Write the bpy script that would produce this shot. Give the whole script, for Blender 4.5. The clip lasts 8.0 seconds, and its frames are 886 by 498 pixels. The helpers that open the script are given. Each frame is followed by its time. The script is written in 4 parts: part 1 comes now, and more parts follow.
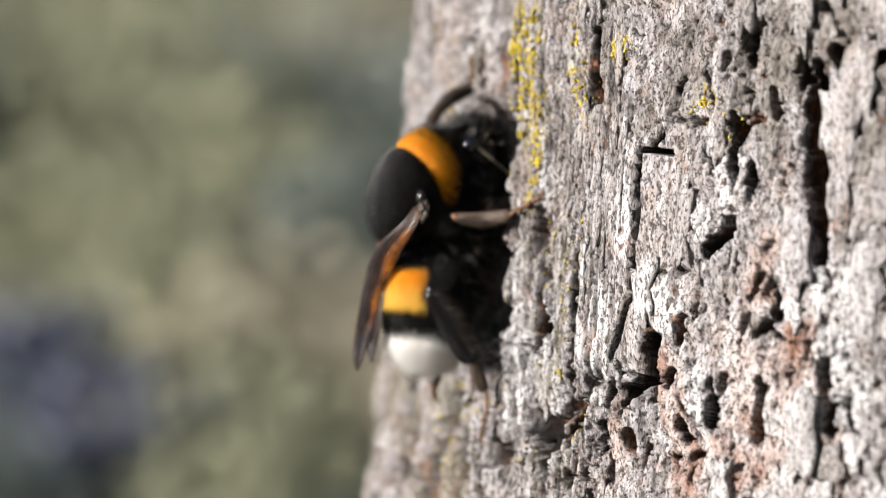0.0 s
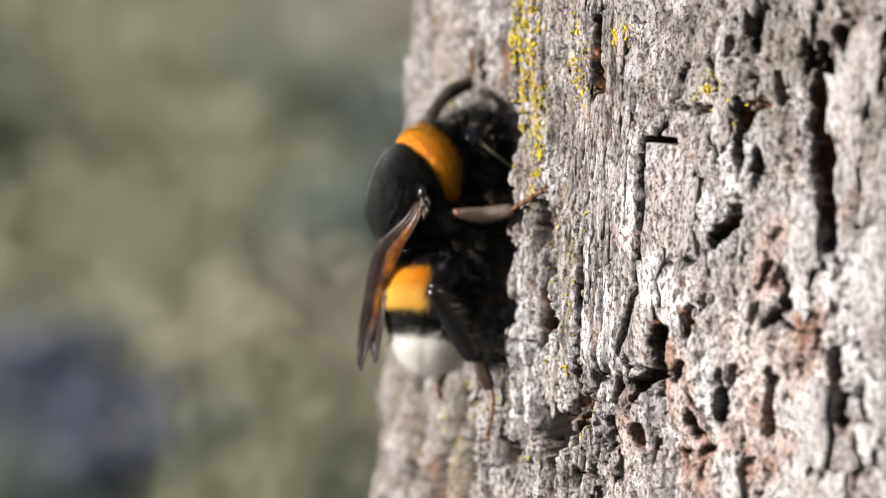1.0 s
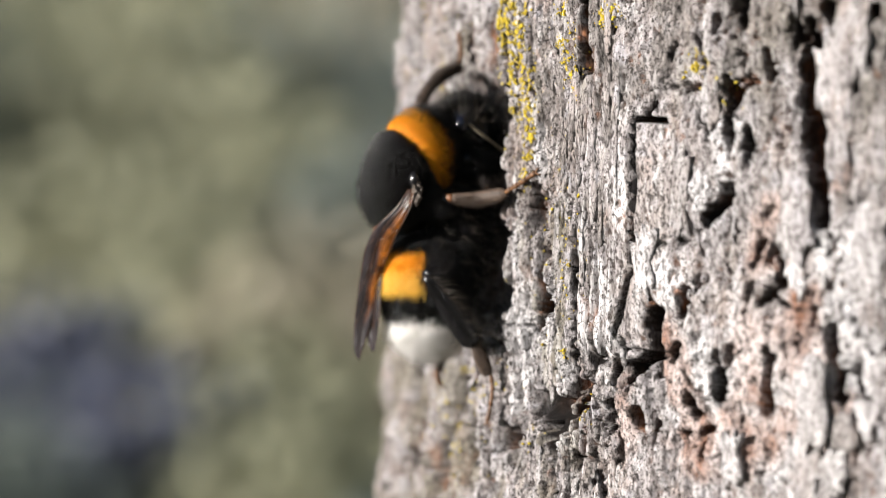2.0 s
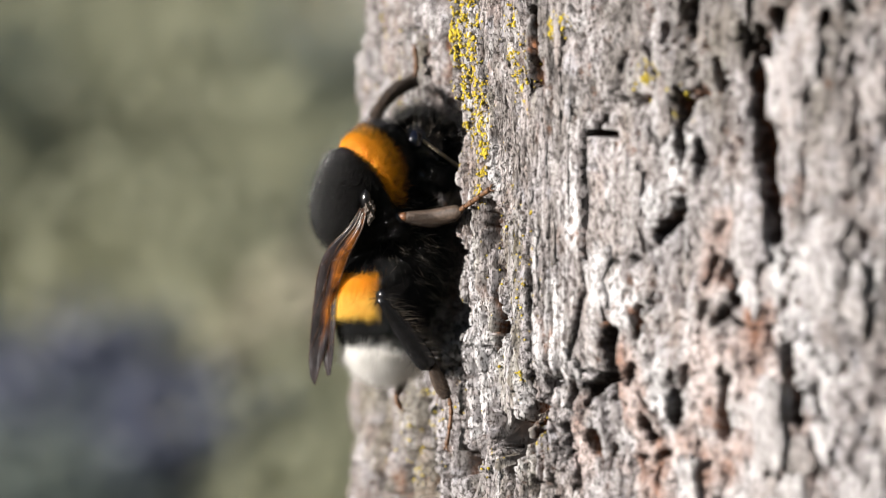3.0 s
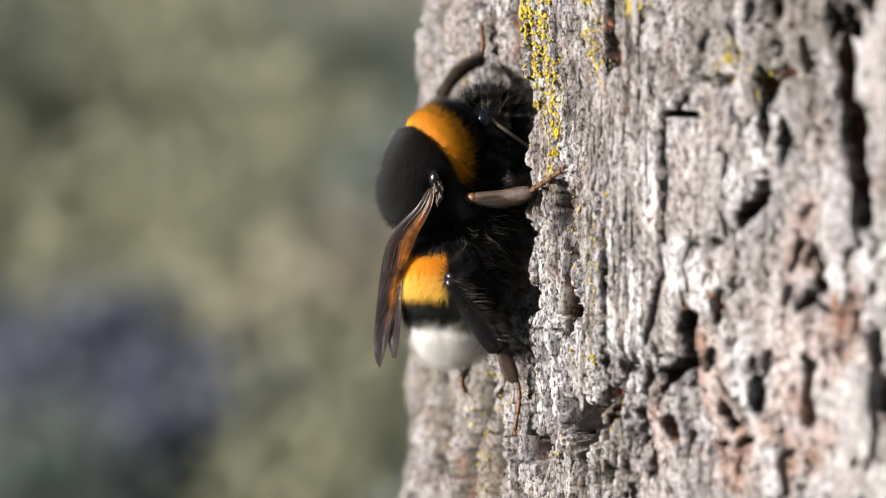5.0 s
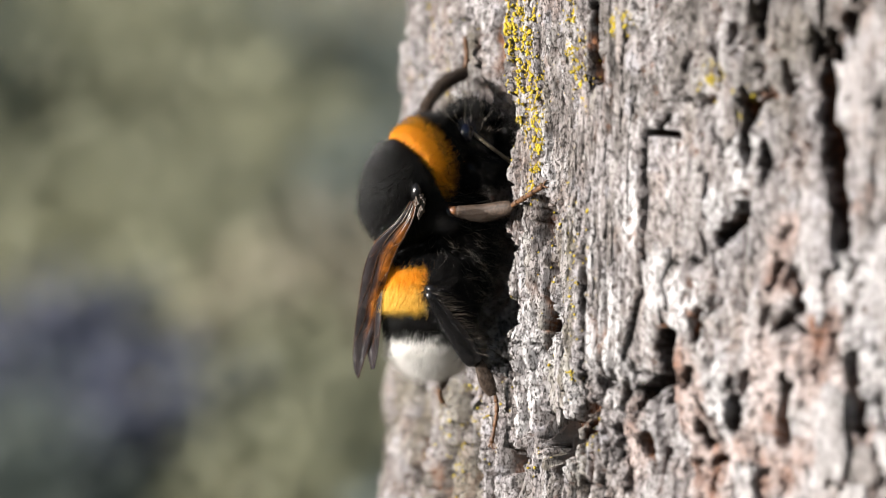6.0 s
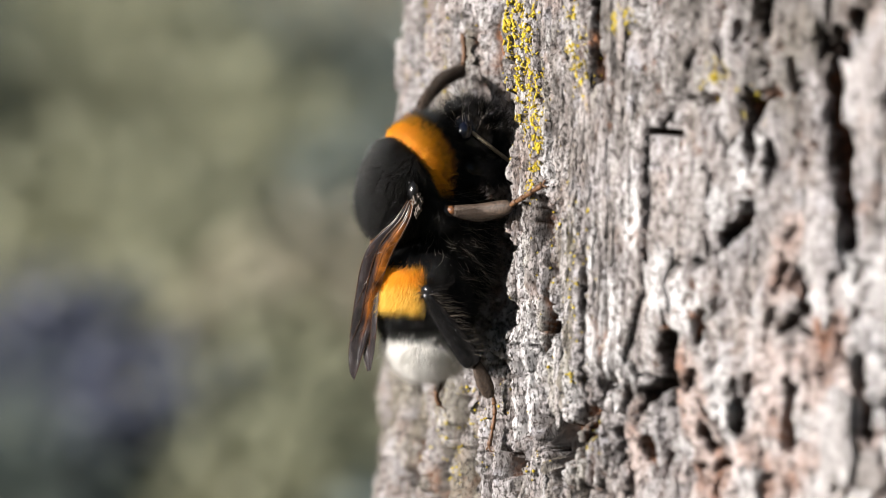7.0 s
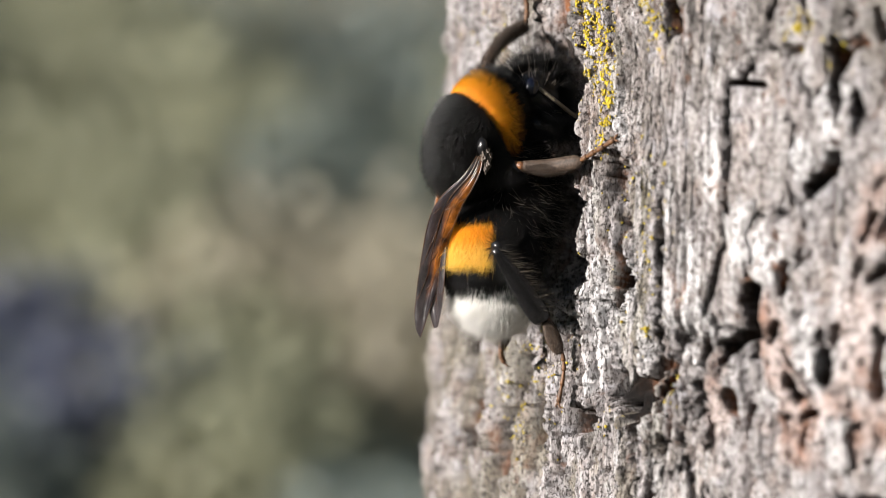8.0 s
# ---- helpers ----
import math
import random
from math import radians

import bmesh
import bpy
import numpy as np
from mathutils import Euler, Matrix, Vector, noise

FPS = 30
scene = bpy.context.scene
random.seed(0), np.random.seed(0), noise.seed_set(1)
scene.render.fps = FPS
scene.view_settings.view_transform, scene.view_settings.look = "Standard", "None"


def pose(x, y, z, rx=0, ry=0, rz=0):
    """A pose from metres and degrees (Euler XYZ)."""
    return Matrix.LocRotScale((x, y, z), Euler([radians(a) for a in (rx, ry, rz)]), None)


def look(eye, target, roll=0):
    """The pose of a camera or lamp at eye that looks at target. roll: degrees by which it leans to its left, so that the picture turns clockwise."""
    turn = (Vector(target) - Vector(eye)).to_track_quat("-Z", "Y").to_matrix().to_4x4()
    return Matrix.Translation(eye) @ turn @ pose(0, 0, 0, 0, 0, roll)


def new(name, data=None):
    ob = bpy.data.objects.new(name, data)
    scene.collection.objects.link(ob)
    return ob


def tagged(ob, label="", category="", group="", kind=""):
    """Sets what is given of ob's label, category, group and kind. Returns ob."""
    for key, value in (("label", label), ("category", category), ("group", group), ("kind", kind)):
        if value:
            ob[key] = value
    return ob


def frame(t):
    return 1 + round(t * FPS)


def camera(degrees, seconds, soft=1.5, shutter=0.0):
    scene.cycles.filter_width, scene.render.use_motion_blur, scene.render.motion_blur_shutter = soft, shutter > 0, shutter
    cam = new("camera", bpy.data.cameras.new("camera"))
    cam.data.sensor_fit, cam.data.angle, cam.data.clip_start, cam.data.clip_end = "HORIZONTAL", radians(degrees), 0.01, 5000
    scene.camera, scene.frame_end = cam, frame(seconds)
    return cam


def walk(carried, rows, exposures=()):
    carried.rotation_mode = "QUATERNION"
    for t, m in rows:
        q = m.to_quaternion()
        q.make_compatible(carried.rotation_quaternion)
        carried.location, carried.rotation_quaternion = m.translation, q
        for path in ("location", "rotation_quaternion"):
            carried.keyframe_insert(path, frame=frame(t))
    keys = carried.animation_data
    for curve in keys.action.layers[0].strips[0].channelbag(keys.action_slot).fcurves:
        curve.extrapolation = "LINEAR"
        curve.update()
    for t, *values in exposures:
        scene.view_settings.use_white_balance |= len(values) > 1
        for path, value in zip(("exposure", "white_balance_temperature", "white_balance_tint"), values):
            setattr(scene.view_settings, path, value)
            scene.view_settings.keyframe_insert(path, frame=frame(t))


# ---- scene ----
import functools

MM = 0.001
cam = camera(20, 8.0, soft=0.9)
cam.data.dof.use_dof = True
cam.data.dof.focus_distance = 0.1900
cam.data.dof.aperture_fstop = 25.5
PATH = [
    (0.0, look((-0.00764, -0.20814, -0.00305), (-0.00107, -0.01827, -0.00055), 3.86)),
    (0.5, look((-0.00620, -0.20788, -0.00390), (-0.00027, -0.01800, -0.00047), 3.33)),
    (1.0, look((-0.00644, -0.20447, -0.00406), (-0.00104, -0.01457, -0.00086), 2.79)),
    (1.5, look((-0.00602, -0.20295, -0.00426), (-0.00061, -0.01305, -0.00126), 1.81)),
    (1.7, look((-0.00569, -0.20403, -0.00275), (0.00000, -0.01412, -0.00199), 1.20)),
    (2.8, look((0.00012, -0.19827, -0.00269), (0.00179, -0.00829, -0.00094), 0.42)),
    (3.0, look((0.00161, -0.19747, -0.00141), (0.00332, -0.00748, -0.00021), -0.08)),
    (3.5, look((0.00156, -0.19561, -0.00087), (0.00254, -0.00561, -0.00055), -0.31)),
    (4.0, look((-0.00000, -0.19332, 0.00000), (0.00000, -0.00332, 0.00000), 0.00)),
    (4.5, look((-0.00099, -0.19258, -0.00124), (0.00012, -0.00258, -0.00117), 0.23)),
    (4.7, look((-0.00278, -0.19365, -0.00088), (-0.00106, -0.00366, -0.00123), 0.12)),
    (5.8, look((-0.00386, -0.19459, -0.00100), (-0.00233, -0.00460, -0.00192), 1.01)),
    (6.0, look((-0.00400, -0.19528, -0.00000), (-0.00051, -0.00531, -0.00060), 1.29)),
    (6.5, look((-0.00513, -0.19349, -0.00031), (-0.00168, -0.00352, -0.00120), 1.12)),
    (7.0, look((-0.00476, -0.19242, 0.00006), (-0.00027, -0.00248, -0.00061), 1.41)),
    (7.5, look((-0.00751, -0.19228, -0.00257), (-0.00152, -0.00237, -0.00316), 1.29)),
    (8.0, look((-0.01369, -0.19133, -0.00259), (-0.00537, -0.00152, -0.00406), 1.22)),
]
walk(cam, PATH, [(0.0, 1.43), (8.0, 1.43)])

# ---------------------------------------------------------------- light
SUN = Vector((-0.905, -0.37, 0.19)).normalized()      # towards the sun
world = bpy.data.worlds.new("world")
scene.world = world
world.use_nodes = True
sky = world.node_tree.nodes.new("ShaderNodeTexSky")
sky.sky_type, sky.sun_disc = "NISHITA", False
sky.sun_elevation = math.asin(SUN.z)
sky.sun_rotation = math.atan2(SUN.x, SUN.y)
ground_light = world.node_tree.nodes["Background"]
world.node_tree.links.new(sky.outputs[0], ground_light.inputs[0])
ground_light.inputs[1].default_value = 0.042
sun = new("sun", bpy.data.lights.new("sun", "SUN"))
sun.data.energy, sun.data.angle, sun.data.color = 5.0, radians(0.53), (1.0, 0.955, 0.91)
sun.matrix_world = look(SUN * 3, (0, 0, 0))


# ---------------------------------------------------------------- materials
def material(name, rough=0.7, metal=0.0, spec=0.5):
    m = bpy.data.materials.new(name)
    m.use_nodes = True
    b = m.node_tree.nodes["Principled BSDF"]
    b.inputs["Roughness"].default_value, b.inputs["Metallic"].default_value = rough, metal
    b.inputs["Specular IOR Level"].default_value = spec
    return m, m.node_tree.nodes, m.node_tree.links, b


def noise_node(nodes, links, source, scale, detail=5, rough=0.6, stretch=(1, 1, 1)):
    mp = nodes.new("ShaderNodeMapping")
    mp.inputs["Scale"].default_value = stretch
    links.new(source, mp.inputs["Vector"])
    n = nodes.new("ShaderNodeTexNoise")
    n.inputs["Scale"].default_value, n.inputs["Detail"].default_value, n.inputs["Roughness"].default_value = scale, detail, rough
    links.new(mp.outputs[0], n.inputs["Vector"])
    return n.outputs[0]


def ramp(nodes, links, source, stops):
    r = nodes.new("ShaderNodeValToRGB")
    while len(r.color_ramp.elements) < len(stops):
        r.color_ramp.elements.new(0.5)
    for e, (p, c) in zip(r.color_ramp.elements, stops):
        e.position, e.color = p, (*c, 1) if len(c) == 3 else c
    links.new(source, r.inputs[0])
    return r.outputs[0]


def mix(nodes, links, fac, a, b, kind="MIX"):
    n = nodes.new("ShaderNodeMix")
    n.data_type, n.blend_type = "RGBA", kind
    for sock, v in ((n.inputs["Factor"], fac), (n.inputs["A"], a), (n.inputs["B"], b)):
        if isinstance(v, (int, float)):
            sock.default_value = v
        elif isinstance(v, tuple):
            sock.default_value = (*v, 1)
        else:
            links.new(v, sock)
    return n.outputs["Result"]


def bump(nodes, links, bsdf, source, strength, distance):
    n = nodes.new("ShaderNodeBump")
    n.inputs["Strength"].default_value, n.inputs["Distance"].default_value = strength, distance
    links.new(source, n.inputs["Height"])
    links.new(n.outputs[0], bsdf.inputs["Normal"])


def plain(name, dark, light, scale, rough=0.5, spec=0.5, relief=0.0):
    """A two-tone grained surface at a real-world grain (1/m)."""
    m, nodes, links, b = material(name, rough, 0, spec)
    co = nodes.new("ShaderNodeTexCoord").outputs["Object"]
    n = noise_node(nodes, links, co, scale)
    links.new(ramp(nodes, links, n, [(0.3, dark), (0.7, light)]), b.inputs["Base Color"])
    if relief:
        bump(nodes, links, b, n, 0.6, relief)
    return m


def hair_material(name, dark, light, rough=0.45, spec=0.4):
    m, nodes, links, b = material(name, rough, 0, spec)
    rnd = nodes.new("ShaderNodeNewGeometry").outputs["Random Per Island"]
    links.new(ramp(nodes, links, rnd, [(0.0, dark), (1.0, light)]), b.inputs["Base Color"])
    return m


def bark_material():
    m, nodes, links, b = material("bark", 0.85, 0, 0.25)
    co = nodes.new("ShaderNodeTexCoord").outputs["Object"]
    fibre = noise_node(nodes, links, co, 1900, 8, 0.75, (1, 1, 0.16))
    blotch = noise_node(nodes, links, co, 130, 5, 0.6, (1, 1, 0.55))
    speck = noise_node(nodes, links, co, 4200, 5, 0.75, (1, 1, 0.55))
    pale = noise_node(nodes, links, co, 420, 6, 0.7, (1, 1, 0.3))
    grey = ramp(nodes, links, fibre, [(0.36, (0.112, 0.102, 0.103)), (0.45, (0.33, 0.306, 0.312)), (0.60, (0.45, 0.42, 0.425))])
    warm = ramp(nodes, links, fibre, [(0.36, (0.079, 0.066, 0.062)), (0.48, (0.25, 0.22, 0.21)), (0.62, (0.41, 0.365, 0.345))])
    col = mix(nodes, links, ramp(nodes, links, blotch, [(0.42, (0, 0, 0)), (0.6, (1, 1, 1))]), grey, warm)
    col = mix(nodes, links, ramp(nodes, links, pale, [(0.54, (0, 0, 0)), (0.64, (0.8, 0.8, 0.8))]), col, (0.50, 0.472, 0.475))
    tan = noise_node(nodes, links, co, 330, 6, 0.65, (1, 1, 0.7))
    col = mix(nodes, links, ramp(nodes, links, tan, [(0.52, (0, 0, 0)), (0.64, (0.6, 0.6, 0.6))]), col, (0.33, 0.255, 0.22))
    frost = noise_node(nodes, links, co, 520, 6, 0.65, (1, 0.8, 0.8))
    col = mix(nodes, links, ramp(nodes, links, frost, [(0.56, (0, 0, 0)), (0.66, (0.8, 0.8, 0.8))]), col, (0.44, 0.427, 0.455))
    # flecks of pale crust and dots of painted pit shade, both a few tenths of a millimetre wide
    fleck = noise_node(nodes, links, co, 900, 6, 0.75, (1.6, 1.6, 0.26))
    pit_shade = noise_node(nodes, links, co, 1500, 4, 0.65, (1.2, 1.2, 0.5))
    col = mix(nodes, links, ramp(nodes, links, fleck, [(0.53, (0, 0, 0)), (0.61, (0.85, 0.85, 0.85))]), col, (0.56, 0.54, 0.535))
    # patches: dark grey tone, whitish tone, algae, torn-open inner bark
    for key, most, dark, light in (("dark_tone", 0.8, (0.10, 0.09, 0.083), (0.25, 0.225, 0.21)), ("pale_tone", 0.88, (0.42, 0.40, 0.40), (0.76, 0.74, 0.745))):
        at = nodes.new("ShaderNodeAttribute")
        at.attribute_name = key
        fac = nodes.new("ShaderNodeMath")
        fac.operation = "MULTIPLY"
        fac.inputs[1].default_value = most
        links.new(at.outputs["Fac"], fac.inputs[0])
        col = mix(nodes, links, fac.outputs[0], col, ramp(nodes, links, fibre, [(0.38, dark), (0.56, light)]))
    algae = nodes.new("ShaderNodeAttribute")
    algae.attribute_name = "algae"
    col = mix(nodes, links, algae.outputs["Fac"], col, (0.15, 0.128, 0.068))
    torn = nodes.new("ShaderNodeAttribute")
    torn.attribute_name = "torn"
    inner = ramp(nodes, links, noise_node(nodes, links, co, 260, 5, 0.6, (1, 1, 0.5)),
                 [(0.36, (0.27, 0.105, 0.045)), (0.47, (0.395, 0.29, 0.255)), (0.6, (0.62, 0.54, 0.52))])
    col = mix(nodes, links, torn.outputs["Fac"], col, inner)
    # the shade of tiny pits, put into the colour at two grain sizes
    col = mix(nodes, links, ramp(nodes, links, speck, [(0.51, (0, 0, 0)), (0.57, (0.95, 0.95, 0.95))]), col, (0.045, 0.038, 0.035))
    col = mix(nodes, links, ramp(nodes, links, pit_shade, [(0.34, (0.75, 0.75, 0.75)), (0.42, (0, 0, 0))]), col, (0.05, 0.043, 0.04))
    # shade of the cracks painted near black, with rusty inner bark in places
    crack_dark = nodes.new("ShaderNodeAttribute")
    crack_dark.attribute_name = "crack_dark"
    shade_and_rust = ramp(nodes, links, noise_node(nodes, links, co, 300, 5, 0.65, (1, 1, 0.6)), [(0.42, (0.014, 0.011, 0.010)), (0.54, (0.040, 0.024, 0.017)), (0.66, (0.24, 0.095, 0.04))])
    col = mix(nodes, links, crack_dark.outputs["Fac"], col, shade_and_rust)
    links.new(col, b.inputs["Base Color"])
    bump(nodes, links, b, mix(nodes, links, 0.45, fibre, speck), 1.0, 0.0006)
    return m


def hide_material():
    """Skin with its short underfur: black, with an orange band and a white tail, by the length of the body."""
    m, nodes, links, b = material("banded_hide", 0.9, 0, 0.1)
    co = nodes.new("ShaderNodeTexCoord").outputs["Object"]
    sep = nodes.new("ShaderNodeSeparateXYZ")
    links.new(co, sep.inputs[0])
    at = nodes.new("ShaderNodeMapRange")
    at.inputs["From Min"].default_value, at.inputs["From Max"].default_value = -11 * MM, 1 * MM
    links.new(sep.outputs["Y"], at.inputs["Value"])
    band = ramp(nodes, links, at.outputs[0], [(0.0, (0.45, 0.42, 0.38)), (0.32, (0.40, 0.36, 0.32)), (0.35, (0.006, 0.006, 0.006)), (0.51, (0.006, 0.006, 0.006)),
                                              (0.54, (0.30, 0.10, 0.008)), (0.78, (0.30, 0.10, 0.008)), (0.81, (0.006, 0.006, 0.006))])
    side = nodes.new("ShaderNodeMapRange")
    side.inputs["From Min"].default_value, side.inputs["From Max"].default_value = 3.5 * MM, 4.4 * MM
    links.new(sep.outputs["Z"], side.inputs["Value"])
    links.new(mix(nodes, links, side.outputs[0], (0.006, 0.006, 0.006), band), b.inputs["Base Color"])
    return m


def leaf_material(name, dark, light):
    m, nodes, links, b = material(name, 0.55, 0, 0.4)
    rnd = nodes.new("ShaderNodeNewGeometry").outputs["Random Per Island"]
    col = ramp(nodes, links, rnd, [(0.0, dark), (1.0, light)])
    links.new(col, b.inputs["Base Color"])
    thin, both = nodes.new("ShaderNodeBsdfTranslucent"), nodes.new("ShaderNodeMixShader")
    both.inputs[0].default_value = 0.45
    links.new(col, thin.inputs["Color"])
    links.new(b.outputs[0], both.inputs[1])
    links.new(thin.outputs[0], both.inputs[2])
    links.new(both.outputs[0], nodes["Material Output"].inputs["Surface"])
    return m


def ground_material():
    m, nodes, links, b = material("meadow_soil", 0.95, 0, 0.2)
    co = nodes.new("ShaderNodeTexCoord").outputs["Object"]
    big = noise_node(nodes, links, co, 1.3, 4)
    fine = noise_node(nodes, links, co, 60, 5)
    a = ramp(nodes, links, fine, [(0.3, (0.04, 0.05, 0.025)), (0.7, (0.12, 0.13, 0.07))])
    c = ramp(nodes, links, fine, [(0.3, (0.09, 0.08, 0.055)), (0.7, (0.20, 0.18, 0.125))])
    links.new(mix(nodes, links, ramp(nodes, links, big, [(0.42, (0, 0, 0)), (0.6, (1, 1, 1))]), a, c), b.inputs["Base Color"])
    bump(nodes, links, b, fine, 0.8, 0.02)
    return m


def wing_material():
    m, nodes, links, b = material("wing_membrane", 0.28, 0, 0.25)
    co = nodes.new("ShaderNodeTexCoord").outputs["Object"]
    n = noise_node(nodes, links, co, 700, 5, 0.6)
    amber = ramp(nodes, links, n, [(0.35, (0.012, 0.004, 0.001)), (0.66, (0.21, 0.066, 0.009))])
    smoke = ramp(nodes, links, n, [(0.3, (0.007, 0.006, 0.007)), (0.7, (0.035, 0.028, 0.030))])
    at = nodes.new("ShaderNodeAttribute")
    at.attribute_name = "smoke"
    links.new(mix(nodes, links, at.outputs["Fac"], amber, smoke), b.inputs["Base Color"])
    b.inputs["Alpha"].default_value = 0.78
    bump(nodes, links, b, noise_node(nodes, links, co, 420, 3, 0.5, (1, 0.45, 1)), 0.9, 0.0005)
    return m


BARK = bark_material()
LICHEN = hair_material("lichen_crust", (0.24, 0.17, 0.012), (0.46, 0.36, 0.035), 0.8, 0.2)
GROUND = ground_material()
FUR_BLACK = hair_material("black_fur", (0.0006, 0.0006, 0.0006), (0.0035, 0.003, 0.0027), 0.26, 0.34)
# black hair lightened in colour, so that part of its glint is painted
FUR_SHEEN = hair_material("glossy_black_fur", (0.004, 0.004, 0.004), (0.05, 0.043, 0.038), 0.22, 0.7)
FUR_ORANGE = hair_material("orange_fur", (0.68, 0.225, 0.002), (0.90, 0.41, 0.014), 0.45, 0.3)
FUR_YELLOW = hair_material("amber_fur", (0.74, 0.38, 0.022), (0.86, 0.58, 0.13), 0.5, 0.3)
FUR_WHITE = hair_material("white_fur", (0.80, 0.77, 0.72), (0.93, 0.91, 0.88), 0.5, 0.3)
FUR_BROWN = hair_material("brown_bristle", (0.010, 0.007, 0.005), (0.075, 0.047, 0.029), 0.45, 0.35)
FUR_BRISTLE = hair_material("pale_bristle", (0.003, 0.003, 0.003), (0.13, 0.105, 0.08), 0.22, 0.8)
FUR_GREY = hair_material("grey_bristle", (0.02, 0.017, 0.014), (0.30, 0.25, 0.20), 0.3, 0.5)
MATTE = plain("matte_hide", (0.004, 0.004, 0.004), (0.010, 0.009, 0.008), 3000, 0.9, 0.1)
HIDE = hide_material()
CHITIN = plain("black_chitin", (0.004, 0.004, 0.005), (0.009, 0.008, 0.008), 2500, 0.26, 0.4, 0.00005)
CHITIN_BROWN = plain("brown_chitin", (0.016, 0.011, 0.008), (0.085, 0.057, 0.041), 5200, 0.6, 0.25, 0.00012)
CHITIN_DUSTY = plain("dusty_chitin", (0.018, 0.013, 0.010), (0.10, 0.076, 0.058), 4200, 0.6, 0.4, 0.0001)
CHITIN_AMBER = plain("amber_chitin", (0.022, 0.010, 0.005), (0.15, 0.068, 0.026), 3800, 0.55, 0.4, 0.00006)
CHITIN_KNEE = plain("knee_chitin", (0.04, 0.015, 0.006), (0.20, 0.08, 0.028), 3800, 0.5, 0.4, 0.00006)
EYE = plain("compound_eye", (0.002, 0.002, 0.004), (0.004, 0.005, 0.012), 6000, 0.16, 0.5, 0.00001)
ANTENNA = plain("antenna_chitin", (0.07, 0.058, 0.04), (0.18, 0.15, 0.10), 4000, 0.5, 0.4, 0.00003)
WING = wing_material()
VEIN = plain("wing_vein", (0.015, 0.007, 0.004), (0.07, 0.028, 0.011), 3000, 0.3, 0.5)


# ---------------------------------------------------------------- mesh helpers
def mesh_from(name, verts, faces, smooth=True):
    """A mesh from an array of places and one array of faces (all quads or all triangles) or a list of both."""
    me = bpy.data.meshes.new(name)
    groups = faces if isinstance(faces, list) else [faces]
    me.vertices.add(len(verts))
    me.vertices.foreach_set("co", np.asarray(verts, np.float32).ravel())
    loops = np.concatenate([g.ravel() for g in groups])
    starts, n = [], 0
    for g in groups:
        starts.append(n + np.arange(len(g)) * g.shape[1])
        n += g.size
    me.loops.add(len(loops))
    me.loops.foreach_set("vertex_index", loops.astype(np.int32))
    me.polygons.add(sum(len(g) for g in groups))
    me.polygons.foreach_set("loop_start", np.concatenate(starts).astype(np.int32))
    me.update(calc_edges=True)
    me.validate()
    if smooth:
        me.polygons.foreach_set("use_smooth", np.ones(len(me.polygons), bool))
    return me


def part(name, data, mat, parent, label=""):
    """One mesh object under a thing or a part; data: a bmesh or a mesh."""
    if isinstance(data, bmesh.types.BMesh):
        me = bpy.data.meshes.new(name)
        data.to_mesh(me)
        data.free()
        me.polygons.foreach_set("use_smooth", np.ones(len(me.polygons), bool))
        data = me
    ob = new(name, data)
    if not data.materials:
        data.materials.append(mat)
    ob.parent = parent
    return tagged(ob, label)


def spline(points, n):
    """n places along a smooth curve through the points."""
    p = np.asarray(points, float)
    p = np.vstack([2 * p[0] - p[1], p, 2 * p[-1] - p[-2]])
    t = np.linspace(0, len(p) - 3 - 1e-6, n)
    i = t.astype(int)
    f = (t - i)[:, None]
    a, b, c, d = p[i], p[i + 1], p[i + 2], p[i + 3]
    return 0.5 * (2 * b + (c - a) * f + (2 * a - 5 * b + 4 * c - d) * f ** 2 + (3 * b - a - 3 * c + d) * f ** 3)


def tube(points, radii, n=16, sides=10, flat=1.0, facing=(0.3, 0, 1)):
    """A closed limb along a smooth curve, in mm; flat: width across facing over thickness along it."""
    c = spline(points, n) * MM
    r = np.interp(np.linspace(0, 1, n), np.linspace(0, 1, len(radii)), radii) * MM
    tan = np.gradient(c, axis=0)
    tan /= np.linalg.norm(tan, axis=1)[:, None]
    face = np.asarray(facing, float)
    u = np.cross(tan, face)
    u /= np.linalg.norm(u, axis=1)[:, None] + 1e-12
    v = np.cross(u, tan)
    ang = np.arange(sides) * 2 * np.pi / sides
    ring = c[:, None] + r[:, None, None] * (np.cos(ang)[None, :, None] * u[:, None] * flat + np.sin(ang)[None, :, None] * v[:, None])
    verts = np.vstack([ring.reshape(-1, 3), c[0], c[-1]])
    i, j = np.meshgrid(np.arange(n - 1), np.arange(sides), indexing="ij")
    k = (j + 1) % sides
    quads = np.stack([i * sides + j, i * sides + k, (i + 1) * sides + k, (i + 1) * sides + j], -1).reshape(-1, 4)
    j = np.arange(sides)
    k = (j + 1) % sides
    caps = np.vstack([np.stack([np.full(sides, n * sides), k, j], 1), np.stack([np.full(sides, n * sides + 1), (n - 1) * sides + j, (n - 1) * sides + k], 1)])
    return mesh_from("limb", verts, [quads, caps])


def joined(meshes):
    """Several meshes as one bmesh."""
    bm = bmesh.new()
    for me in meshes:
        bm.from_mesh(me)
    return bm


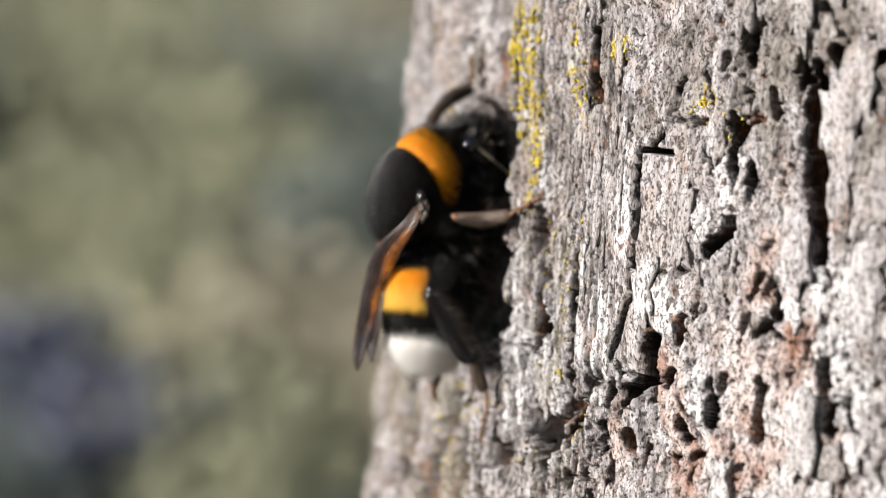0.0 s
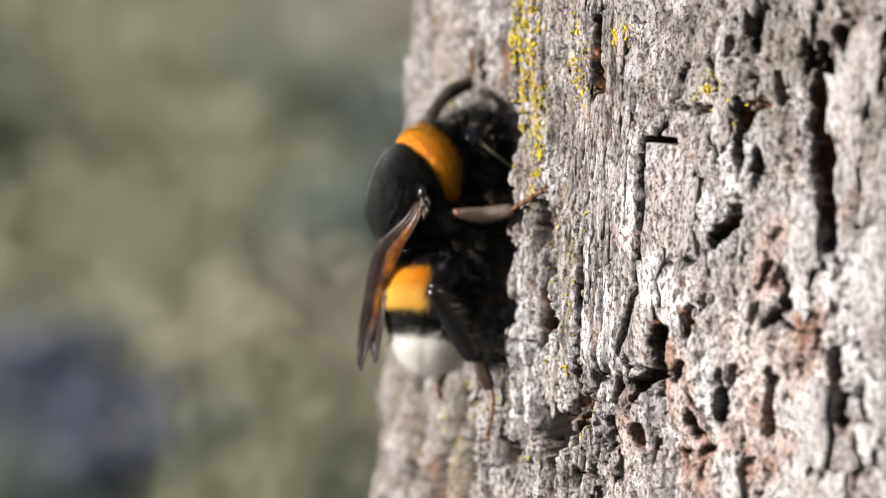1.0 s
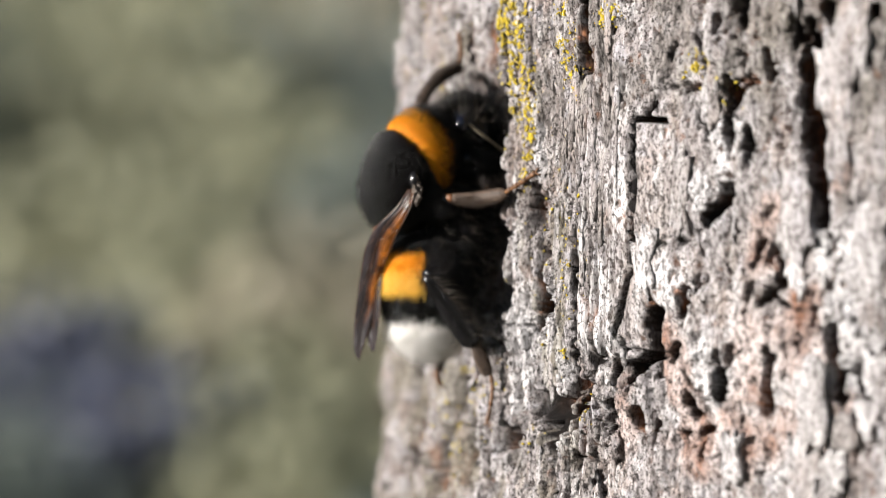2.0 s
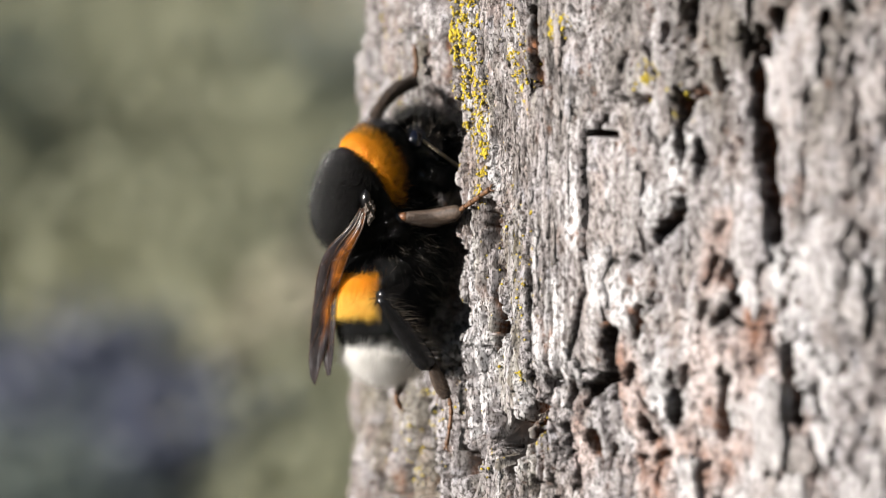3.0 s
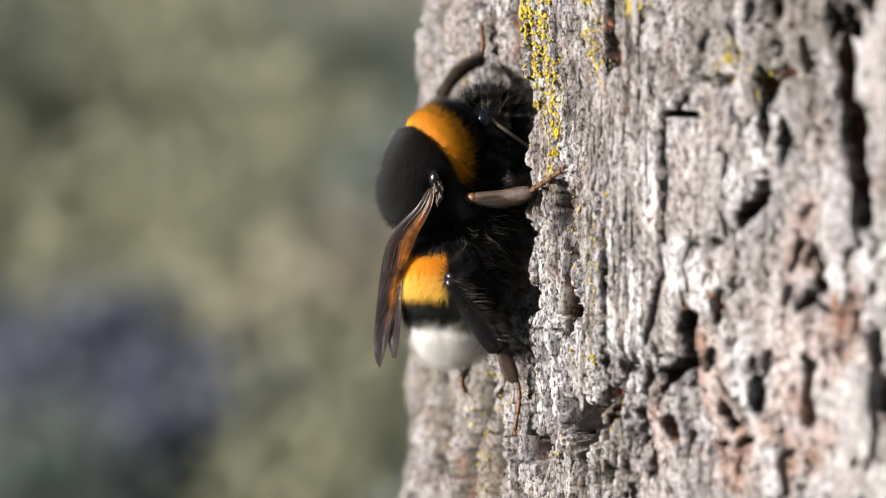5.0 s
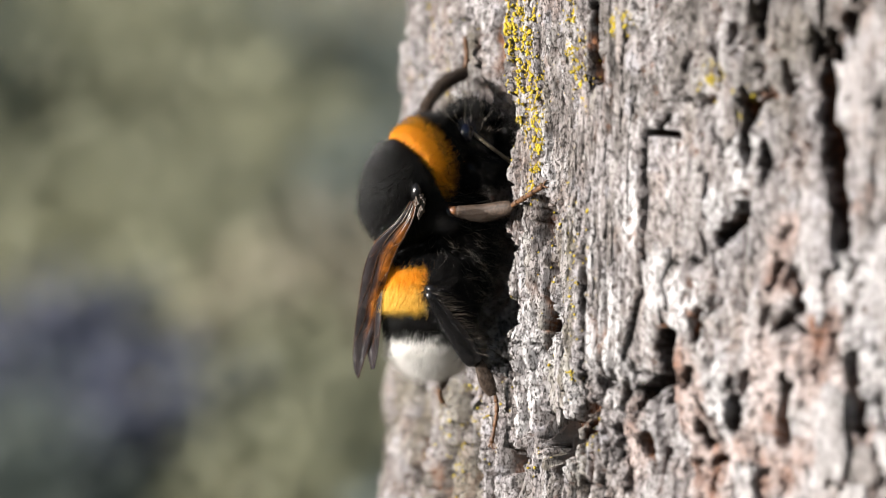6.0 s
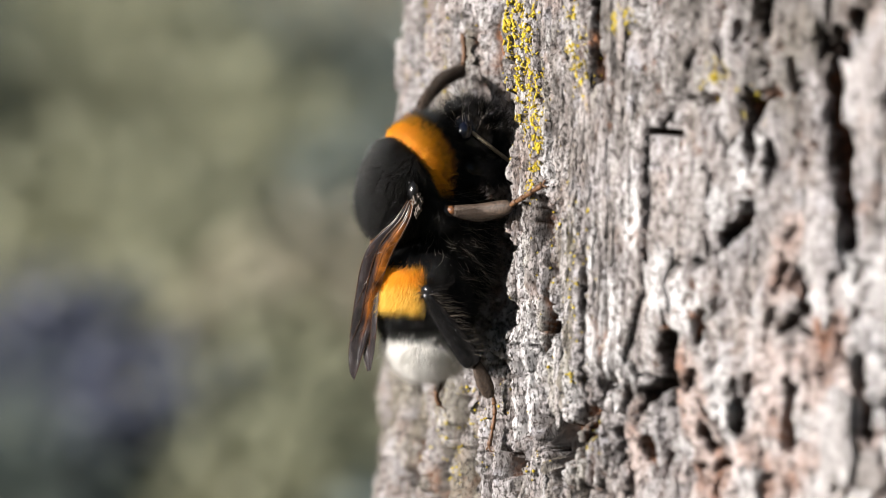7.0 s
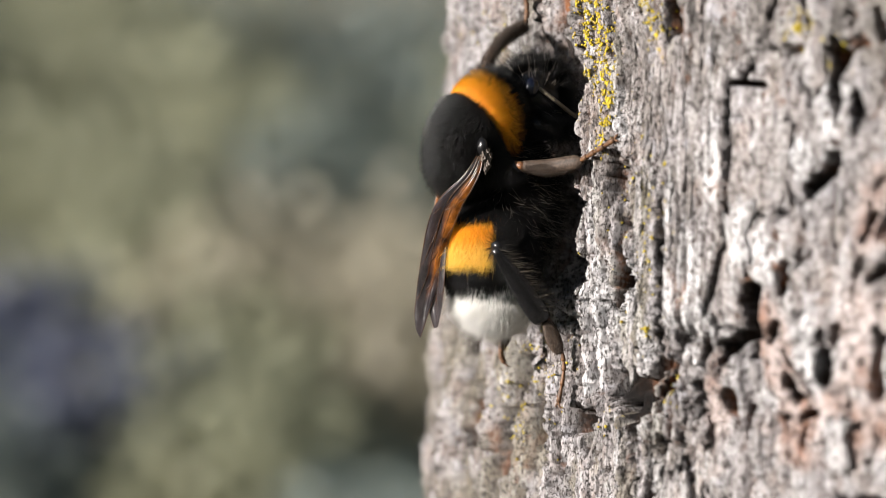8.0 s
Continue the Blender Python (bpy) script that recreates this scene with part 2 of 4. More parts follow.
def blob(centre, axes, radii, seg=40, rings=24, lumps=0.0):
    """An ellipsoid in mm with the given axes (columns), slightly uneven."""
    th = np.linspace(0, np.pi, rings)[1:-1]
    ph = np.arange(seg) * 2 * np.pi / seg
    T, P = np.meshgrid(th, ph, indexing="ij")
    d = np.stack([np.sin(T) * np.cos(P), np.sin(T) * np.sin(P), np.cos(T)], -1).reshape(-1, 3)
    d = np.vstack([d, [0, 0, 1], [0, 0, -1]])
    k = 1 + lumps * np.sin(3 * d[:, 0] + 5 * d[:, 1]) * np.cos(4 * d[:, 2])
    verts = (np.asarray(centre) + (d * k[:, None] * radii) @ np.asarray(axes).T) * MM
    m = rings - 2
    i, j = np.meshgrid(np.arange(m - 1), np.arange(seg), indexing="ij")
    q = np.stack([i * seg + j, (i + 1) * seg + j, (i + 1) * seg + (j + 1) % seg, i * seg + (j + 1) % seg], -1).reshape(-1, 4)
    j = np.arange(seg)
    t = np.vstack([np.stack([np.full(seg, m * seg), j, (j + 1) % seg], 1), np.stack([np.full(seg, m * seg + 1), (m - 1) * seg + (j + 1) % seg, (m - 1) * seg + j], 1)])
    return mesh_from("blob", verts, [q, t])


def strands(name, roots, ways, lengths, radius, rng, curl=0.25, droop=(0, 0, 0)):
    """Hairs as tapering three-sided spines, bent a little; roots, lengths and radius in mm."""
    n = len(roots)
    ways = ways / np.linalg.norm(ways, axis=1)[:, None]
    side = np.cross(ways, rng.normal(size=(n, 3)))
    side /= np.linalg.norm(side, axis=1)[:, None]
    other = np.cross(ways, side)
    bend = (rng.normal(size=(n, 3)) * curl + np.asarray(droop)) * lengths[:, None]
    mid = roots + ways * lengths[:, None] * 0.5 + bend * 0.22
    tip = roots + ways * lengths[:, None] + bend
    ang = np.arange(3) * 2 * np.pi / 3
    off = np.cos(ang)[None, :, None] * side[:, None] + np.sin(ang)[None, :, None] * other[:, None]
    verts = np.concatenate([roots[:, None] + off * radius, mid[:, None] + off * radius * 0.75, tip[:, None]], 1) * MM
    base = (np.arange(n) * 7)[:, None, None]
    q = np.array([[0, 1, 4, 3], [1, 2, 5, 4], [2, 0, 3, 5]])[None] + base
    t = np.array([[3, 4, 6], [4, 5, 6], [5, 3, 6]])[None] + base
    return mesh_from(name, verts.reshape(-1, 3), [q.reshape(-1, 4), t.reshape(-1, 3)])


# ---------------------------------------------------------------- bark relief
@functools.lru_cache(maxsize=None)
def lattice(seed, n=256):
    return np.random.default_rng(seed).random((n, n))


@functools.lru_cache(maxsize=None)
def slopes(seed):
    g = lattice(seed) * 2 * np.pi
    return np.cos(g), np.sin(g)


def soft_noise(x, y, seed):
    """Smooth gradient noise from about 0 to 1 with a unit grid."""
    c, s = slopes(seed)
    i, j = np.floor(x).astype(int), np.floor(y).astype(int)
    f, h = x - i, y - j
    u, v = f * f * f * (f * (6 * f - 15) + 10), h * h * h * (h * (6 * h - 15) + 10)
    i0, i1, j0, j1 = i % 256, (i + 1) % 256, j % 256, (j + 1) % 256
    n00, n10 = c[i0, j0] * f + s[i0, j0] * h, c[i1, j0] * (f - 1) + s[i1, j0] * h
    n01, n11 = c[i0, j1] * f + s[i0, j1] * (h - 1), c[i1, j1] * (f - 1) + s[i1, j1] * (h - 1)
    return 0.5 + 0.9 * ((n00 * (1 - u) + n10 * u) * (1 - v) + (n01 * (1 - u) + n11 * u) * v)


def fbm(x, y, seed, octaves=4, gain=0.5):
    total, amp, norm = 0, 1.0, 0
    for k in range(octaves):
        total = total + amp * soft_noise(x * 2 ** k + 17 * k, y * 2 ** k + 9 * k, seed + k)
        norm += amp
        amp *= gain
    return total / norm


def cells(x, y, seed):
    """Distance to the border between the cells of a jittered grid, and a value per cell."""
    gx, gy, gv = lattice(seed), lattice(seed + 1), lattice(seed + 2)
    i, j = np.floor(x).astype(int), np.floor(y).astype(int)
    f1 = np.full(x.shape, 9.0)
    f2 = np.full(x.shape, 9.0)
    val = np.zeros(x.shape)
    for di in (-1, 0, 1):
        for dj in (-1, 0, 1):
            a, b = (i + di) % 256, (j + dj) % 256
            d = np.hypot(i + di + 0.1 + 0.8 * gx[a, b] - x, j + dj + 0.1 + 0.8 * gy[a, b] - y)
            near = d < f1
            f2 = np.where(near, f1, np.minimum(f2, d))
            val = np.where(near, gv[a, b], val)
            f1 = np.where(near, d, f1)
    return f2 - f1, val


def step(x, lo, hi):
    t = np.clip((x - lo) / (hi - lo), 0, 1)
    return t * t * (3 - 2 * t)


def terrace(v, n):
    """Steps with steep risers and slightly sloping treads."""
    k = np.floor(v * n)
    f = v * n - k
    return (k + 0.3 * f + 0.7 * step(f, 0.78, 1.0)) / n


def gash(a, z, a0, z0, a1, z1, width, depth, wob):
    """A crack from one place to another, with ragged sides; a: along the girth, z: up the trunk, in mm."""
    dx, dz = a1 - a0, z1 - z0
    t = np.clip(((a - a0) * dx + (z - z0) * dz) / (dx * dx + dz * dz), 0, 1)
    dist = np.hypot(a - a0 - t * dx, (z - z0 - t * dz) * 0.8)
    w = width * (0.38 + 0.9 * wob) * (1.6 if a0 < 56 else 1.0)     # wider where the bark turns away, near the ridge
    return -depth * (1 - step(dist, (0.45 if a0 < 56 else 0.25) * w, w + 0.05))


TRUNK = Vector((96 * MM, 35 * MM, 0))     # the trunk's axis
GIRTH = 99.0                              # its radius, mm


def girth_shift(a):
    """From the girth on the bark to the girth at which its marks are laid out."""
    return 3.3 - 0.05 * np.clip(a - 40, 0, 32)


def bark_height(a, z):
    return bark_relief(a, z)[0]


def bark_relief(a, z):
    """Relief of the bark in mm over the trunk's round, by girth a and height z in mm, and how much shade to paint into
    its cracks and pits.
    """
    a = a + girth_shift(a)
    wa = a + 1.6 * (fbm(a * 0.12, z * 0.05, 3) - 0.5) + 0.5 * (fbm(a * 0.5, z * 0.12, 7) - 0.5)
    wz = z + 2.0 * (fbm(a * 0.2, z * 0.1, 5) - 0.5)
    wob = fbm(a * 0.9, z * 0.9, 11, 2)
    ragged = fbm(a * 0.9, z * 0.38, 13, 2, 0.4)
    right = step(a, 54, 60)
    left = 1 - step(a, 26, 33)
    # broad waves; to the right, lumpy plates with steps and cracks between them
    h = 1.8 * (fbm(a * 0.09, z * 0.035, 21) - 0.5)
    ja = wa + 0.40 * (fbm(a * 1.6, z * 0.28, 23, 2) - 0.5)
    jz = wz + 0.5 * (fbm(a * 1.4, z * 0.5, 25, 2) - 0.5)
    plates = 1.5 * (fbm(ja * 0.24, jz * 0.17, 31, 3) - 0.5) + terrace(fbm(ja * 0.17, jz * 0.11, 35, 3), 4) * 1.3
    e2, v2 = cells((ja + 0.3 * jz) / 4.6, (jz - 0.25 * ja) / 6.2, 41)
    broken = step(fbm(a * 0.25, z * 0.17, 43), 0.58, 0.68)
    plates = plates - 1.3 * (1 - step(e2, 0.03, 0.11)) * broken + 0.35 * (v2 - 0.5) + 0.3 * step(e2, 0.05, 0.6)
    plates = plates + 0.55 * (fbm(0.5 * a + 0.3 * z, 0.32 * z - 0.3 * a, 45, 4, 0.6) - 0.5)
    h = h + right * (plates - 1.0)
    crack_shade = right * broken * (1 - step(e2, 0.05, 0.15))
    h = h + left * (terrace(fbm(ja * 0.3, jz * 0.1, 37, 3), 7) * 3.0 - 1.6)
    # long fibrous ridges and fissures
    h = h + (1 - right) * (1.2 * (fbm(wa * 0.42, wz * 0.04, 61, 3) - 0.5) + terrace(fbm(ja * 0.6, jz * 0.08, 65, 3), 5) * 0.6 - 0.4)
    for fa, fz, wide, deep, seed in ((0.26, 0.022, 0.45, 2.4, 81), (0.5, 0.05, 0.30, 1.6, 89), (1.1, 0.12, 0.17, 0.8, 83), (2.1, 0.16, 0.13, 0.65, 87)):
        n0, n1 = fbm(ja * fa, jz * fz, seed, 2), fbm((ja + 0.1) * fa, jz * fz, seed, 2)
        dist = np.abs(n0 - 0.5) / (np.abs(n1 - n0) / 0.1 + 0.02 * fa)       # mm from the fissure's line
        mask = step(fbm(a * fa * 0.8 + 40, z * fz * 1.6, seed + 50, 2), 0.46, 0.58)
        w = wide * mask * (0.5 + 1.0 * ragged)
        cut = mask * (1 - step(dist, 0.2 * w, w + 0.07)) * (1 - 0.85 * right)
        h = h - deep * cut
        crack_shade = np.maximum(crack_shade, cut * min(1.0, deep / 1.6))
    # grit: fibres, and grains as tall as wide
    h = h + 0.75 * (fbm(wa * 2.4, wz * 0.14, 71, 4, 0.62) - 0.5) * (1 - 0.6 * right)
    h = h + 0.28 * (fbm(wa * 3.4, z * 0.42, 91, 4, 0.6) - 0.5)
    rough = 1 - 0.15 * right - 0.35 * np.exp(-((a - 55.5) / 3.2) ** 4)
    h = h + rough * (0.5 * (fbm(a * 1.0 + z * 0.55, z * 0.6 - a * 0.9, 93, 2, 0.5) - 0.5) + 0.18 * (fbm(a * 3.0 + z * 1.7, z * 2.3 - a * 2.0, 97, 3, 0.7) - 0.5))
    # crumbs: small chips with steep sides, each at a height of its own
    ce, cv = cells((0.86 * a + 0.5 * z + 0.7 * (wob - 0.5)) / 0.62, (0.86 * z - 0.5 * a + 0.6 * (ragged - 0.5)) / 1.0, 51)
    rimless = 1 - 0.7 * np.exp(-((a - 41.2) / 1.4) ** 2)
    chip = step(fbm(a * 0.45, z * 0.22, 55, 2), 0.40, 0.60)
    h = h + rough * chip * ((0.5 + 0.5 * right) * (rimless * 0.40 * (cv - 0.5) - 0.20 * (1 - step(ce, 0.02, 0.16))))
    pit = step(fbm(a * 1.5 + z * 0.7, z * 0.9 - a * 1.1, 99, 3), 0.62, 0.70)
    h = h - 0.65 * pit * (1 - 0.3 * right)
    crack_shade = np.maximum(crack_shade, 0.8 * pit)
    # the groove in which the bee clings, and the ridge beside it
    rim = 41.6 + 1.1 * (fbm(z * 0.25 + a * 0.1, a * 0.4 - z * 0.1, 95, 3, 0.45) - 0.5) + 1.0 * np.exp(-((z + 6.5) / 2.0) ** 2) - 4.6 * step(-z, 5.8, 9.0) + 0.5 * step(z, 6.5, 8.0) - 1.5 * step(z, 10.5, 12.0)
    groove = (1 - step(a, rim - 0.9, rim + 0.15)) * step(a, 30.0, 34.0)
    jut = 2.5 * (ragged - 0.5)
    deep = 1.6 + 2.9 * step(z + jut, -7.5, -3.5) * (1 - step(z + jut, 9.0, 13.5))
    h = h - deep * groove * (0.85 + 0.3 * wob)
    calm = np.exp(-((a - 55.5) / 3.2) ** 4) * step(z, -11, -8)     # the smooth plate beside the ridge
    h = h * (1 - 0.65 * calm) + 0.6 * calm
    h = h + (1 - step(a, 12, 27)) * (1.25 - 0.035 * np.clip(z, -40, 40))     # the far side bulges, more so lower down
    even = np.exp(-((a - 60.5) / 4.5) ** 4) * step(z, -10, -7) * (1 - step(z, 8, 10))     # the plates on either side of the long crack
    h = h * (1 - 0.75 * even) + 0.3 * even
    # single cracks and holes
    g = lambda *q: gash(a, z, *q, ragged)
    cracks = np.zeros(a.shape)
    cracks = cracks + g(54.3, 16.7, 54.3, 13.1, 0.55, 3.5) + g(54.3, 13.1, 54.3, 12.4, 0.93, 3.5) + g(45.8, 18.3, 45.9, 10.8, 0.39, 2.5)
    cracks = cracks + g(41.9, 12.7, 42, 11.2, 0.69, 4) + g(63.4, 13.2, 63.3, 12.6, 0.44, 2.5) + g(61.6, 10, 61.6, 8.2, 0.53, 3.5)
    cracks = cracks + g(63.9, 16.7, 63.9, 14.8, 0.44, 3) + g(70.1, 16.2, 70.2, 14.8, 0.84, 4) + g(74.8, 14.8, 74.8, 12.7, 0.58, 4)
    cracks = cracks + g(76.2, 13.0, 76.5, 7.7, 1.6, 7) + g(76.5, 7.7, 77.3, 3.6, 1.5, 7) + g(77.3, 3.6, 77.8, 0.8, 0.9, 6)
    cracks = cracks + g(69.1, 9.7, 69.1, 8, 0.96, 4) + g(47.5, 2.2, 47.6, -4.9, 0.75, 5) + g(47.6, -4.9, 47.1, -7.6, 1.05, 5)
    cracks = cracks + g(53, -0.6, 52.9, -4.6, 0.62, 4) + g(53.1, -6.2, 53.1, -9.4, 0.5, 3.5) + g(60.1, 7.6, 60.1, -3.3, 0.52, 5) + g(60, -3.3, 58.4, -7.8, 0.5, 5)
    cracks = cracks + g(60.4, 8, 63.4, 7.7, 0.24, 3) + g(65.3, -5, 65.4, -6, 0.89, 4) + g(66.5, -3.7, 66.4, -4.3, 0.56, 4)
    cracks = cracks + g(53.1, -9.4, 53.1, -11.6, 0.6, 3.5) + g(62.6, -7.0, 62.6, -9.5, 1.35, 6) + g(61.1, -9.6, 60.2, -10.6, 0.83, 5)
    cracks = cracks + g(58, -10, 57.4, -11.6, 0.52, 4) + g(60.3, -13.9, 60.2, -14.3, 0.84, 4) + g(58.4, -15.3, 58.4, -17.2, 0.47, 4)
    cracks = cracks + g(62, -14.5, 62, -16.9, 0.52, 4) + g(47.7, -13.4, 48.1, -14.5, 1.1, 3) + g(49.4, -14.2, 49.7, -15.2, 1.0, 3) + g(51, -13.8, 51.1, -14.5, 0.71, 4)
    cracks = cracks + g(53.1, -13.7, 53.1, -14.5, 0.6, 4) + g(50.2, -15, 50.4, -15.8, 0.54, 3.5) + g(49.3, -16.2, 49.3, -17.3, 0.64, 4)
    cracks = cracks + g(45.4, -15.3, 45.4, -16.3, 0.5, 3.5) + g(41.5, -16.8, 42.9, -16.7, 0.75, 4) + g(67.5, 0.4, 69.3, 2.6, 0.63, 4)
    cracks = cracks + g(74.2, -1.4, 74.4, -3.6, 0.71, 4) + g(73.5, -8.7, 72.8, -12.7, 0.58, 4) + g(78.9, -7, 79.5, -11.3, 0.61, 4)
    cracks = cracks + g(68.8, -9.2, 69.3, -12.2, 0.55, 4) + g(70.8, 6.6, 71.1, 4.8, 0.53, 3.5) + g(37.5, 20.0, 37.2, 13.5, 0.8, 2.5)
    cracks = cracks + g(34.0, 18.0, 33.6, 12.0, 0.7, 2.0) + g(41.4, 13.2, 42.0, 11.0, 0.6, 3.0)
    cracks = cracks + g(77.9, 15.2, 78.0, 13.8, 0.5, 4) + g(81.4, 15.6, 81.5, 14.2, 0.5, 4) + g(72.0, 12.4, 72.4, 10.6, 0.4, 3.5) + g(66.3, 14.2, 66.6, 12.0, 0.4, 3.5)
    cracks = cracks + g(30, -12, 29.6, -16, 1.0, 2.5) + g(24, -11, 23.5, -15, 1.2, 2.5) + g(17, -10, 17, -14, 1.2, 2) + g(33.5, -13, 33, -17, 0.8, 2.5)
    cracks = cracks + g(19, -17, 18.5, -20, 1.2, 2) + g(27, -18, 27, -21, 1.0, 2) + g(29, 18, 28, 12, 0.9, 2) + g(21, 15, 20.5, 9, 1.0, 1.8) + g(31, 9, 30.5, 5, 0.7, 2)
    rng = np.random.default_rng(61)
    for k in range(38):     # short cracks: many in the broken bark lower down, few above
        low = k < 22
        ca, cz = (rng.uniform(53, 70), rng.uniform(-19, -8.5)) if low else (rng.uniform(63, 85), rng.uniform(-8, 17))
        cl, lean = rng.uniform(0.6, 2.2), rng.normal() * 0.35
        cracks = np.minimum(cracks, g(ca, cz + cl / 2, ca + lean * cl, cz - cl / 2, rng.uniform(0.28, 0.6) if low else rng.uniform(0.25, 0.42), rng.uniform(2.5, 4)))
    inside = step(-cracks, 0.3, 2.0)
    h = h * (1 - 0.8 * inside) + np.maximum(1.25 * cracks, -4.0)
    # painted crack shade follows the depth of the cut
    crack_shade = np.maximum(crack_shade, step(-cracks + 1.2 * (ragged - 0.5), 0.15, 0.8))
    return h - 0.4, crack_shade


def trunk_verts(a, z, relief=None):
    h = GIRTH + (bark_height(a, z) if relief is None else relief)
    ang = a / 100.0
    return np.stack([(TRUNK.x / MM - h * np.cos(ang)), (TRUNK.y / MM - h * np.sin(ang)), z], -1) * MM


def build_trunk():
    base = tagged(new("tree_trunk"), "weathered grey-brown tree trunk with furrowed flaking bark", "tree trunk")
    base.location = (0, 0, 0)
    # fine where the camera passes, coarse round the back and towards root and crown
    a = np.concatenate([np.arange(-12, 24, 0.30), np.arange(24, 38, 0.14), np.arange(38, 57, 0.05), np.arange(57, 91, 0.09),
                        np.linspace(91, 628.3 - 12, 90)])
    z = np.concatenate([np.linspace(-1150, -26, 60)[:-1], np.arange(-26, 22.5, 0.085), np.linspace(22.5, 900, 50)[1:]])
    A, Z = np.meshgrid(a, z)
    relief, crack_shade = bark_relief(A, Z)
    v = trunk_verts(A, Z, relief)
    n, m = A.shape
    i, j = np.meshgrid(np.arange(n - 1), np.arange(m - 1), indexing="ij")
    q = np.stack([i * m + j, (i + 1) * m + j, (i + 1) * m + j + 1, i * m + j + 1], -1).reshape(-1, 4)
    # close the round
    i = np.arange(n - 1)
    q = np.vstack([q, np.stack([i * m + m - 1, (i + 1) * m + m - 1, (i + 1) * m, i * m], -1)])
    me = mesh_from("bark", v.reshape(-1, 3), q[:, ::-1])
    A = A + girth_shift(A)
    w = fbm(A * 0.25, Z * 0.18, 101, 4)
    torn = np.zeros(A.shape)
    for ca, cz, ra, rz in ((73.6, -0.5, 3.4, 5.5), (75.8, -7.0, 3.4, 5.0), (64.6, -10.0, 2.2, 4.0), (69.5, -15.5, 5.5, 4.0), (72, -9, 2.5, 5), (79, -14, 4, 4), (59, -14, 2.0, 3.0), (78.5, 5.0, 2.6, 2.8), (75.5, -13.0, 3.0, 2.5)):
        torn = np.maximum(torn, np.exp(-(((A - ca) / ra) ** 2 + ((Z - cz) / rz) ** 2)))
    torn = step(torn + 1.3 * (w - 0.5), 0.36, 0.85) * 0.92
    # algae on the ridge; further terms brown the far left and the upper right
    algae = step(fbm(A * 0.35, Z * 0.12, 111, 4) + 0.24 * np.exp(-((A - 50.5) / 3.2) ** 2) * (1 - step(Z, 0, 5)) + 0.20 * (1 - step(A, 30, 37)) * (1 - step(Z, -9, -3)) + 0.10 * (1 - step(A, 28, 36)) + 0.16 * np.exp(-((A - 75) / 10.0) ** 2) * step(Z, 3, 11), 0.60, 0.85) * 0.55 * (1 - 0.6 * step(A, 57, 61))
    # whitish and dark grey tones of the crust, in ragged patches
    grit = fbm(A * 0.6, Z * 0.32, 161, 4, 0.6)

    def patches(spots, lo, hi):
        m = np.zeros(A.shape)
        for ca, cz, ra, rz in spots:
            m = np.maximum(m, np.exp(-(((A - ca) / ra) ** 2 + ((Z - cz) / rz) ** 2)))
        return step(m + 1.5 * (grit - 0.5), lo, hi)

    pale_tone = patches(((69, 5.5, 2.2, 3.5), (56.5, -4, 1.7, 5.5), (58.6, 3.5, 1.0, 5.5), (44.5, -9.5, 3.2, 6.5), (50, -11, 3, 3), (43.8, -1.5, 1.2, 4), (46.6, 6.5, 1.4, 4.5), (70.5, -6.5, 2.0, 4), (72, -14, 7, 5), (67, -11, 4, 5), (57, -8, 3, 4), (48.5, -8, 2.5, 4), (64, -4, 3, 3), (78, -4, 4, 5),
                     (51.5, -15.5, 2.5, 2.5), (74, -1.5, 1.6, 4), (80, -9, 3, 5), (66.5, 2.5, 1.6, 2), (27, 6, 3, 9)), 0.42, 0.85)
    dark_tone = patches(((55.5, 14, 3.2, 7), (58, 9.5, 2.5, 4), (63, 14, 5.0, 6), (75, 15, 9, 6.5), (80.5, 7, 6, 7), (80, 4, 3, 6), (50.5, -1.5, 1.6, 5), (56.5, 1.8, 1.2, 2.5), (62.5, -5.5, 1.4, 2.5),
                    (72.5, 8.5, 2.2, 3), (83, -2, 3, 5), (36, 12, 2, 6), (48.5, 13, 1.0, 5)), 0.42, 0.90)
    for key, val in (("torn", torn), ("algae", algae), ("crack_dark", crack_shade), ("pale_tone", pale_tone), ("dark_tone", dark_tone)):
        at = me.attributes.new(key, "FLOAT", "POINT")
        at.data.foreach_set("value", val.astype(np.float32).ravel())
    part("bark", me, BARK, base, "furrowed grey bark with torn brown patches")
    # loose flakes that stand off the trunk at one edge
    rng = np.random.default_rng(9)
    th = np.arange(20) * 2 * np.pi / 20
    rings = np.array([0.02, 0.5, 0.82, 1.0])
    made = 0
    for trial in range(420):
        if made == 110:
            break
        slim = made >= 60
        ca, cz = (rng.uniform(43.5, 56), rng.uniform(-26, 24)) if slim else (rng.uniform(58.5, 91), rng.uniform(-28, 26))
        wide, tall = (rng.uniform(0.2, 0.45), rng.uniform(1.0, 3.2)) if slim else (rng.uniform(0.7, 1.7), rng.uniform(1.4, 3.6))
        rag = 1 + 0.22 * rng.normal(size=20)
        lift, thick = rng.uniform(0.03, 0.16), rng.uniform(0.10, 0.2) if slim else rng.uniform(0.2, 0.5)
        shape = np.sign(np.cos(th)) * np.abs(np.cos(th)) ** 0.7, np.sign(np.sin(th)) * np.abs(np.sin(th)) ** 0.7
        u, v = rings[:, None] * shape[0] * rag * wide, rings[:, None] * shape[1] * rag * tall
        hb, cut = bark_relief(ca + u * 0.6, cz + v * 0.6)
        if cut.mean() > 0.3 or np.ptp(hb) > 3.2:
            continue
        made += 1
        base_h = np.median(hb) * 0.6 + hb * 0.4
        top = base_h + thick * (1 - 0.5 * rings[:, None] ** 5) + lift * (u + wide * 0.6) + 0.25 * (fbm((ca + u) * 2.2, (cz + v) * 0.5, 141) - 0.5)
